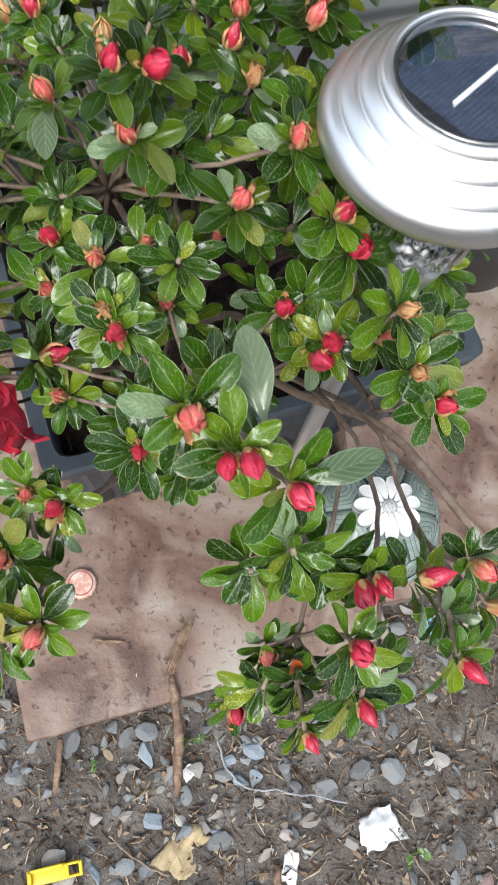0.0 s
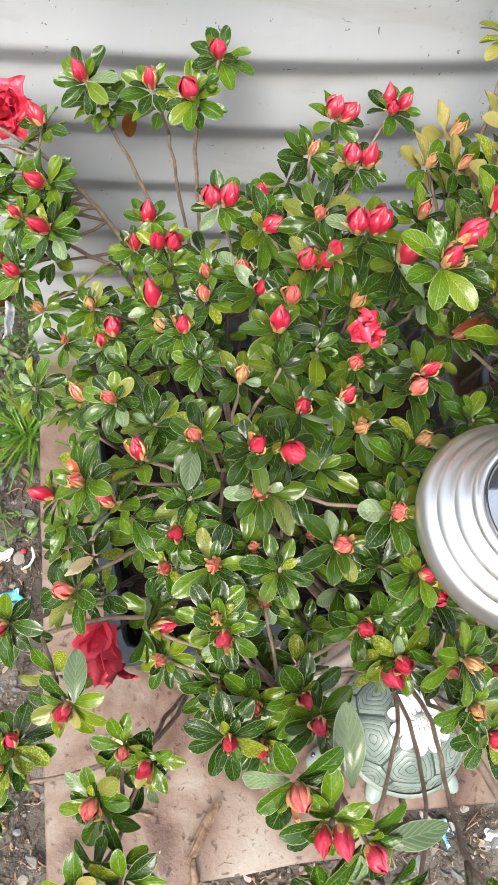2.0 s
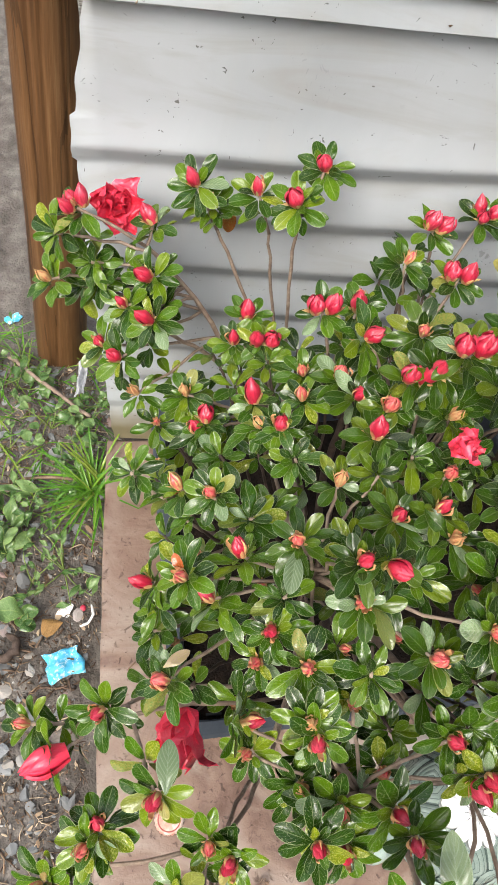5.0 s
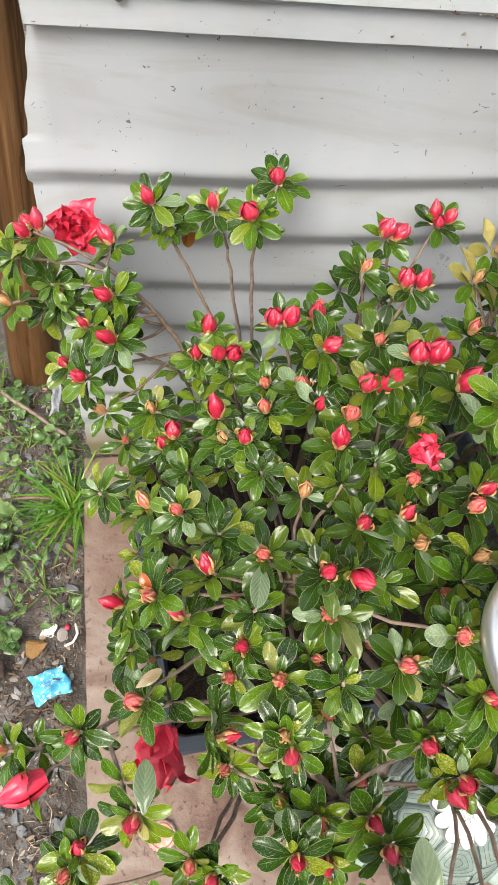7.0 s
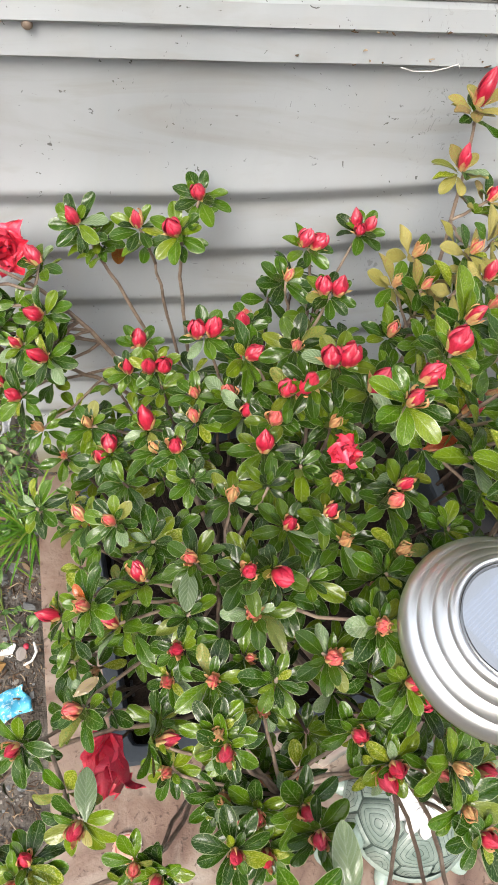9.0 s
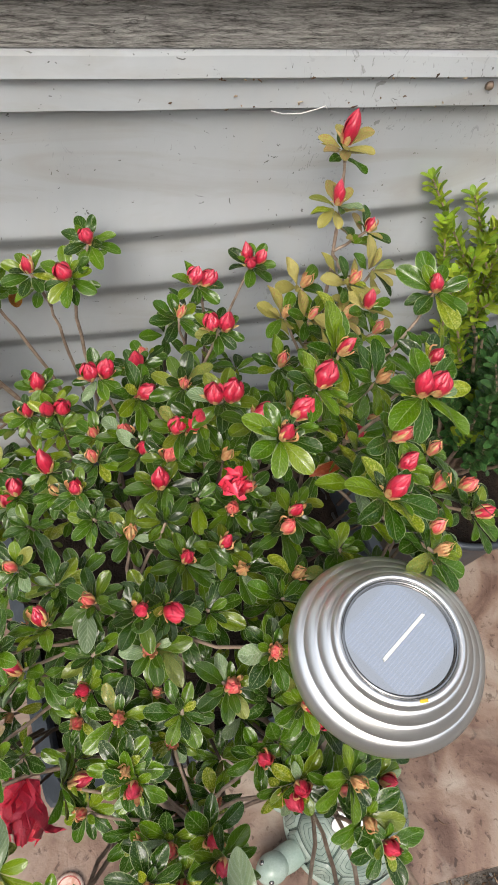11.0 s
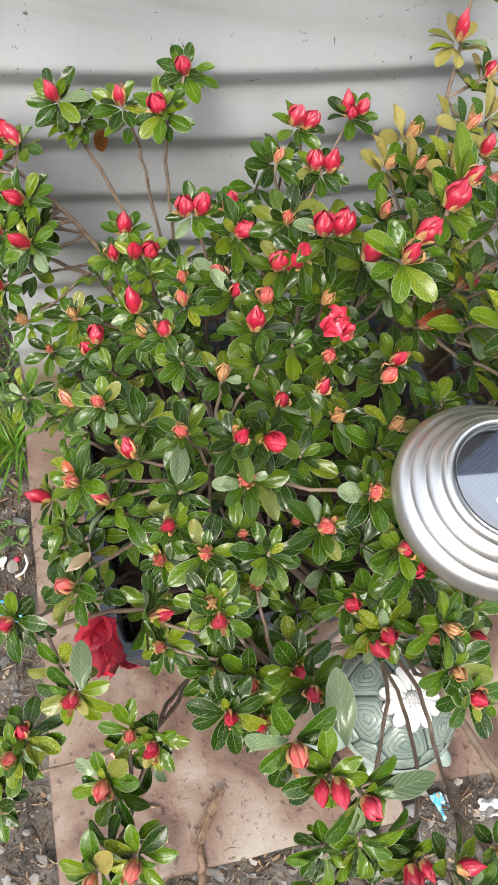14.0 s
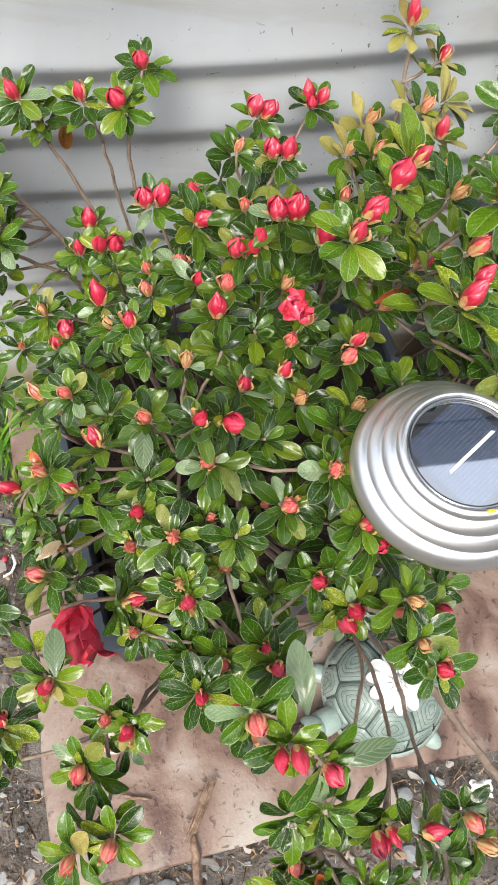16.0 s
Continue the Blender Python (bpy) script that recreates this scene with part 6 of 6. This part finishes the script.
# bottle cap
CAP_TIN = grainy("worn_cap", [(0.35, (0.5, 0.22, 0.16)), (0.5, (0.62, 0.4, 0.32)), (0.62, (0.72, 0.62, 0.55))], 110, 0.35, 600, 0.3, 0.0006, second=(0.4, 0.18, 0.12))
v, f = lathe([(0.0155, 0.0), (0.0158, 0.0012), (0.0148, 0.0045), (0.0138, 0.0058), (0.012, 0.0063), (0.006, 0.0066), (0.0001, 0.0066)], 84)
v = [(x * (1 + 0.035 * math.cos(math.atan2(y, x) * 21) * (z < 0.004)), y * (1 + 0.035 * math.cos(math.atan2(y, x) * 21) * (z < 0.004)), z) for x, y, z in v]
tagged(put("bottle_cap", mesh("bottle_cap", v, f, [CAP_TIN]), at=pose(-0.0935, -0.4655, 0.031, 2, 0, 30)), "worn pinkish-copper bottle cap lying on the slab", "bottle cap")

CAP_RING = plain("faded_red_print", (0.42, 0.1, 0.08), 0.35)
put("printed_ring", mesh("printed_ring", *lathe([(0.0112, 0.0064), (0.0113, 0.0067), (0.0124, 0.0066), (0.0126, 0.0062)], 60), [CAP_RING]), bpy.data.objects["bottle_cap"], label="faded red printed ring")

# yellow clip
YELLOW = plain("yellow_plastic", (0.8, 0.58, 0.01), 0.4)
clip = thing("plastic_clip", "bright yellow moulded plastic clip on the soil", "clip")
clip.matrix_basis = pose(-0.152, -0.72, 0.006, 0, 0, 0) @ Matrix.Scale(0.8, 4)
put("body", from_bm("clip_body", box(-0.032, 0.012, -0.0085, 0.0085, 0, 0.006, 0.0012), [YELLOW]), clip)
put("rail", from_bm("clip_rail", box(-0.027, 0.01, 0.006, 0.0095, 0.006, 0.011, 0.0008), [YELLOW]), clip)
put("rail", from_bm("clip_rail", box(-0.03, -0.026, -0.0075, 0.0075, 0.006, 0.012, 0.0008), [YELLOW]), clip)
for a, b, c, d in ((0.012, 0.03, 0.005, 0.008), (0.012, 0.03, -0.008, -0.005), (0.027, 0.031, -0.008, 0.008), (0.0115, 0.0155, -0.008, 0.008)):
    put("loop_bar", from_bm("loop_bar", box(a, b, c, d, 0.0005, 0.0075, 0.0009), [YELLOW]), clip)

# plant tag in the planter
tag = tagged(put("plant_tag", from_bm("plant_tag", box(-0.007, 0.007, -0.0006, 0.0006, -0.035, 0.012, 0.0004), [WHITE_BIT]), at=pose(-0.05, -0.284, 0.2, -30, 0, 25)), "white printed plastic plant tag stuck in the compost", "plant tag")
TAG_INK = plain("grey_print", (0.12, 0.12, 0.13), 0.5)
for k, (x0, x1) in enumerate(((-0.005, 0.0045), (-0.005, 0.002), (-0.005, 0.004), (-0.005, 0.0005))):
    put("printed_line", from_bm("printed_line", box(x0, x1, -0.0008, -0.0004, 0.007 - k * 0.003, 0.0082 - k * 0.003, 0), [TAG_INK]), tag)

# ---- weeds ----
def weed(x, y, n, size, seed, trail=0.06):
    """A low creeping weed: stalks that spread from one root, with soft leaves."""
    rnd = random.Random(seed)
    pile = Pile()
    base, f, uv = leaf_shape(*rnd.choice([(0.62, 0.16, 0.3, 7, 6, 0.5, 0.5, 0.65), (0.85, 0.12, 0.2, 7, 6, 0.5, 0.35, 0.5), (0.42, 0.2, 0.35, 7, 6, 0.45, 0.6, 0.8)]))
    stalks = []
    z0 = ground_height(x, y)
    for k in range(n):
        a = rnd.uniform(0, 6.28)
        r = trail * rnd.uniform(0.25, 1.0)
        tip = Vector((x + r * math.cos(a), y + r * math.sin(a), z0 + rnd.uniform(0.012, 0.04)))
        way = bend((x, y, z0), tip, 0.2, 4, seed * 50 + k)
        stalks.append(tube(way, [0.0011, 0.001, 0.0009, 0.0008, 0.0007], 5))
        for t in (0.55, 0.8, 1.0):
            p = Vector((x, y, z0)).lerp(tip, t) + Vector((0, 0, 0.004))
            s = size * rnd.uniform(0.5, 1.1) * (0.7 + 0.4 * t)
            m = facing(p, (rnd.uniform(-0.35, 0.35), rnd.uniform(-0.5, 0.2), 1)) @ Matrix.Rotation(a + rnd.uniform(-1.2, 1.2), 4, "Z") @ Matrix.Scale(s, 4)
            pile.add(base, f, uv, m)
    t = thing("weed", "low green weed with small soft leaves in the soil", "weed", "weeds")
    for v, fc in stalks:
        put("stalk", mesh("stalk", v, fc, [WEED_LEAF]), t)
    tagged(put("foliage", pile.mesh("weed_foliage", [WEED_LEAF]), t), "soft green leaves", kind="stuff")


wrng = random.Random(77)
weed(-0.244, -0.183, 10, 0.019, 300, 0.062)
for k, (x, y, n, size, trail) in enumerate([(-0.288, 0.026, 5, 0.019, 0.04), (-0.25, 0.01, 4, 0.018, 0.03), (-0.3, -0.105, 5, 0.02, 0.045), (-0.325, -0.085, 3, 0.034, 0.02), (-0.31, -0.175, 3, 0.028, 0.022), (-0.279, -0.258, 2, 0.03, 0.018), (-0.345, 0.09, 6, 0.018, 0.055), (-0.34, -0.01, 6, 0.016, 0.05), (-0.36, -0.15, 6, 0.019, 0.06), (-0.27, -0.03, 4, 0.014, 0.035)]):
    weed(x, y, n, size, 310 + k, trail)
for k in range(9):
    x, y = wrng.uniform(-0.4, -0.222), wrng.uniform(-0.2, 0.16)
    weed(x, y, wrng.choice([4, 5, 6]), wrng.uniform(0.011, 0.019), 340 + k, wrng.uniform(0.03, 0.055))
weed(-0.012, -0.632, 3, 0.008, 400, 0.012)
weed(-0.11, -0.64, 3, 0.005, 401, 0.012)
weed(0.18, -0.78, 2, 0.009, 402, 0.014)

blades = Pile()
base, bf, buv = leaf_shape(0.046, 0.55, 0.4, 7, 2, 0.35)
for k in range(430):
    if k < 120:
        x, y = wrng.gauss(-0.216, 0.006), wrng.gauss(-0.07, 0.012)
        turn, lean, size = wrng.gauss(2.9, 1.5), wrng.uniform(10, 75), wrng.uniform(0.03, 0.085)
    else:
        x, y = wrng.uniform(-0.42, -0.213), wrng.uniform(-0.13, 0.2)
        turn, lean, size = wrng.uniform(0, 6.28), wrng.uniform(10, 70), wrng.uniform(0.02, 0.06)
    if on_slab(x, y):
        continue
    m = Matrix.Translation((x, y, ground_height(x, y) - 0.002)) @ Matrix.Rotation(turn, 4, "Z") @ Matrix.Rotation(-radians(lean), 4, "Y") @ Matrix.Scale(size, 4)
    blades.add(base, bf, buv, m)
tagged(put("grass", blades.mesh("grass", [GRASS])), "tufts of green grass by the slab", "grass", kind="stuff")

stick([(-0.323, -0.063, 0.012), (-0.28, -0.058, 0.014), (-0.235, -0.059, 0.012)], [0.0018, 0.0022, 0.0016], "reddish-brown dead stalk among weeds", 41)
stick([(-0.303, 0.037, 0.012), (-0.275, 0.04, 0.013), (-0.251, 0.041, 0.012)], [0.0018, 0.002, 0.0014], "reddish-brown dead stalk among weeds", 42)
stick([(-0.312, -0.296, 0.01), (-0.298, -0.3, 0.013), (-0.286, -0.29, 0.015), (-0.286, -0.276, 0.014), (-0.3, -0.268, 0.01)], [0.005, 0.0062, 0.006, 0.005, 0.003], "curled piece of brown root on the soil", 43, "root", BARK)
stick([(-0.214, -0.257, 0.012), (-0.204, -0.253, 0.012), (-0.199, -0.242, 0.013), (-0.203, -0.23, 0.013)], [0.0016, 0.0018, 0.0018, 0.0014], "curled strip of white plastic on bark litter", 44, "plastic_strip", WHITE_BIT)
bm = bmesh.new()
bmesh.ops.create_icosphere(bm, subdivisions=2, radius=0.0042)
tagged(put("berry", from_bm("berry", roughen(bm, 0.0008, 200), [PETAL]), at=pose(-0.214, -0.232, ground_height(-0.214, -0.232) + 0.004)), "small red berry lying on bark litter", "berry")
for k in range(26):
    bx, by, a = srng.uniform(-0.3, -0.21), srng.uniform(-0.34, -0.22), srng.uniform(0, 6.28)
    size = srng.uniform(0.006, 0.016)
    stick([(bx, by, 0.008), (bx + size * math.cos(a), by + size * math.sin(a), 0.01 + 0.002 * (k % 3))], [0.0016, 0.0011], "shred of brown bark on the soil", 60 + k, "bark_shred", LITTER)
# flakes of bark and dead leaf, flat on the soil
flakes = Pile()
for k in range(7000):
    x, y = srng.uniform(-0.5, 0.5), srng.uniform(-0.9, 0.14)
    if on_slab(x, y, 0.0) or (x > -0.2 and y > -0.5):
        continue
    size = 0.004 + 0.012 * srng.random() ** 2
    m = Matrix.LocRotScale(Vector((x, y, ground_height(x, y) + 0.0025)), Euler((srng.uniform(-0.5, 0.5), srng.uniform(-0.5, 0.5), srng.uniform(0, 6.28))), Vector((size, size * srng.uniform(0.2, 0.6), size * 0.25)))
    v, f = STONES[srng.randrange(9)]
    flakes.add(v, f, None, m)
tagged(put("bark_flakes", flakes.mesh("bark_flakes", [STRAW], smooth=False)), "small flat flakes of brown bark on the soil", "litter", kind="stuff")
THREAD = plain("white_thread", (0.75, 0.75, 0.73), 0.6)
stick([(0.142, -0.0185, 0.63), (0.152, -0.0195, 0.628), (0.165, -0.02, 0.6285), (0.176, -0.0195, 0.631), (0.184, -0.0185, 0.6335), (0.186, -0.0185, 0.6305)], [0.0004] * 6, "thin white thread caught under the flashing", 21, "thread", THREAD)

# dry bits that lodge on the flashing's fold and lip
debris = Pile()
for k in range(34):
    x = srng.uniform(0.1, 0.36) if k % 4 else srng.uniform(-0.16, 0.34)
    z, y = (0.6545, -0.0185) if k % 2 else (0.627 + 0.02 * srng.random() ** 2, -0.0135)
    a, length = srng.gauss(0, 0.7), 0.0012 + 0.005 * srng.random() ** 2
    p = Vector((x, y, z))
    d = Vector((math.cos(a), 0.0, math.sin(a) * 0.8)) * length
    v, f = tube([p, p + d * 0.5 + Vector((0, 0, srng.uniform(-0.001, 0.001))), p + d], [0.0003, srng.uniform(0.0004, 0.0009), 0.0003], 5)
    debris.add(np.array([tuple(c) for c in v]), f, None, Matrix())
tagged(put("debris", debris.mesh("debris", [STRAW])), "dry brown bits of debris stuck to the flashing", "litter", kind="stuff")

# ---- screws in the flashing ----
SCREW = plain("rusty_screw", (0.28, 0.21, 0.16), 0.55, 0.3)
for x, z, y in ((-0.112, 0.651, -0.0165), (0.318, 0.645, -0.014)):
    bm = bmesh.new()
    bmesh.ops.create_cone(bm, cap_ends=True, segments=24, radius1=0.0038, radius2=0.0028, depth=0.0022)
    tagged(put("screw", from_bm("screw", bm, [SCREW]), at=pose(x, y, z, 90, 0, 0)), "round rusty screw head in the flashing", "screw", "flashing screws")
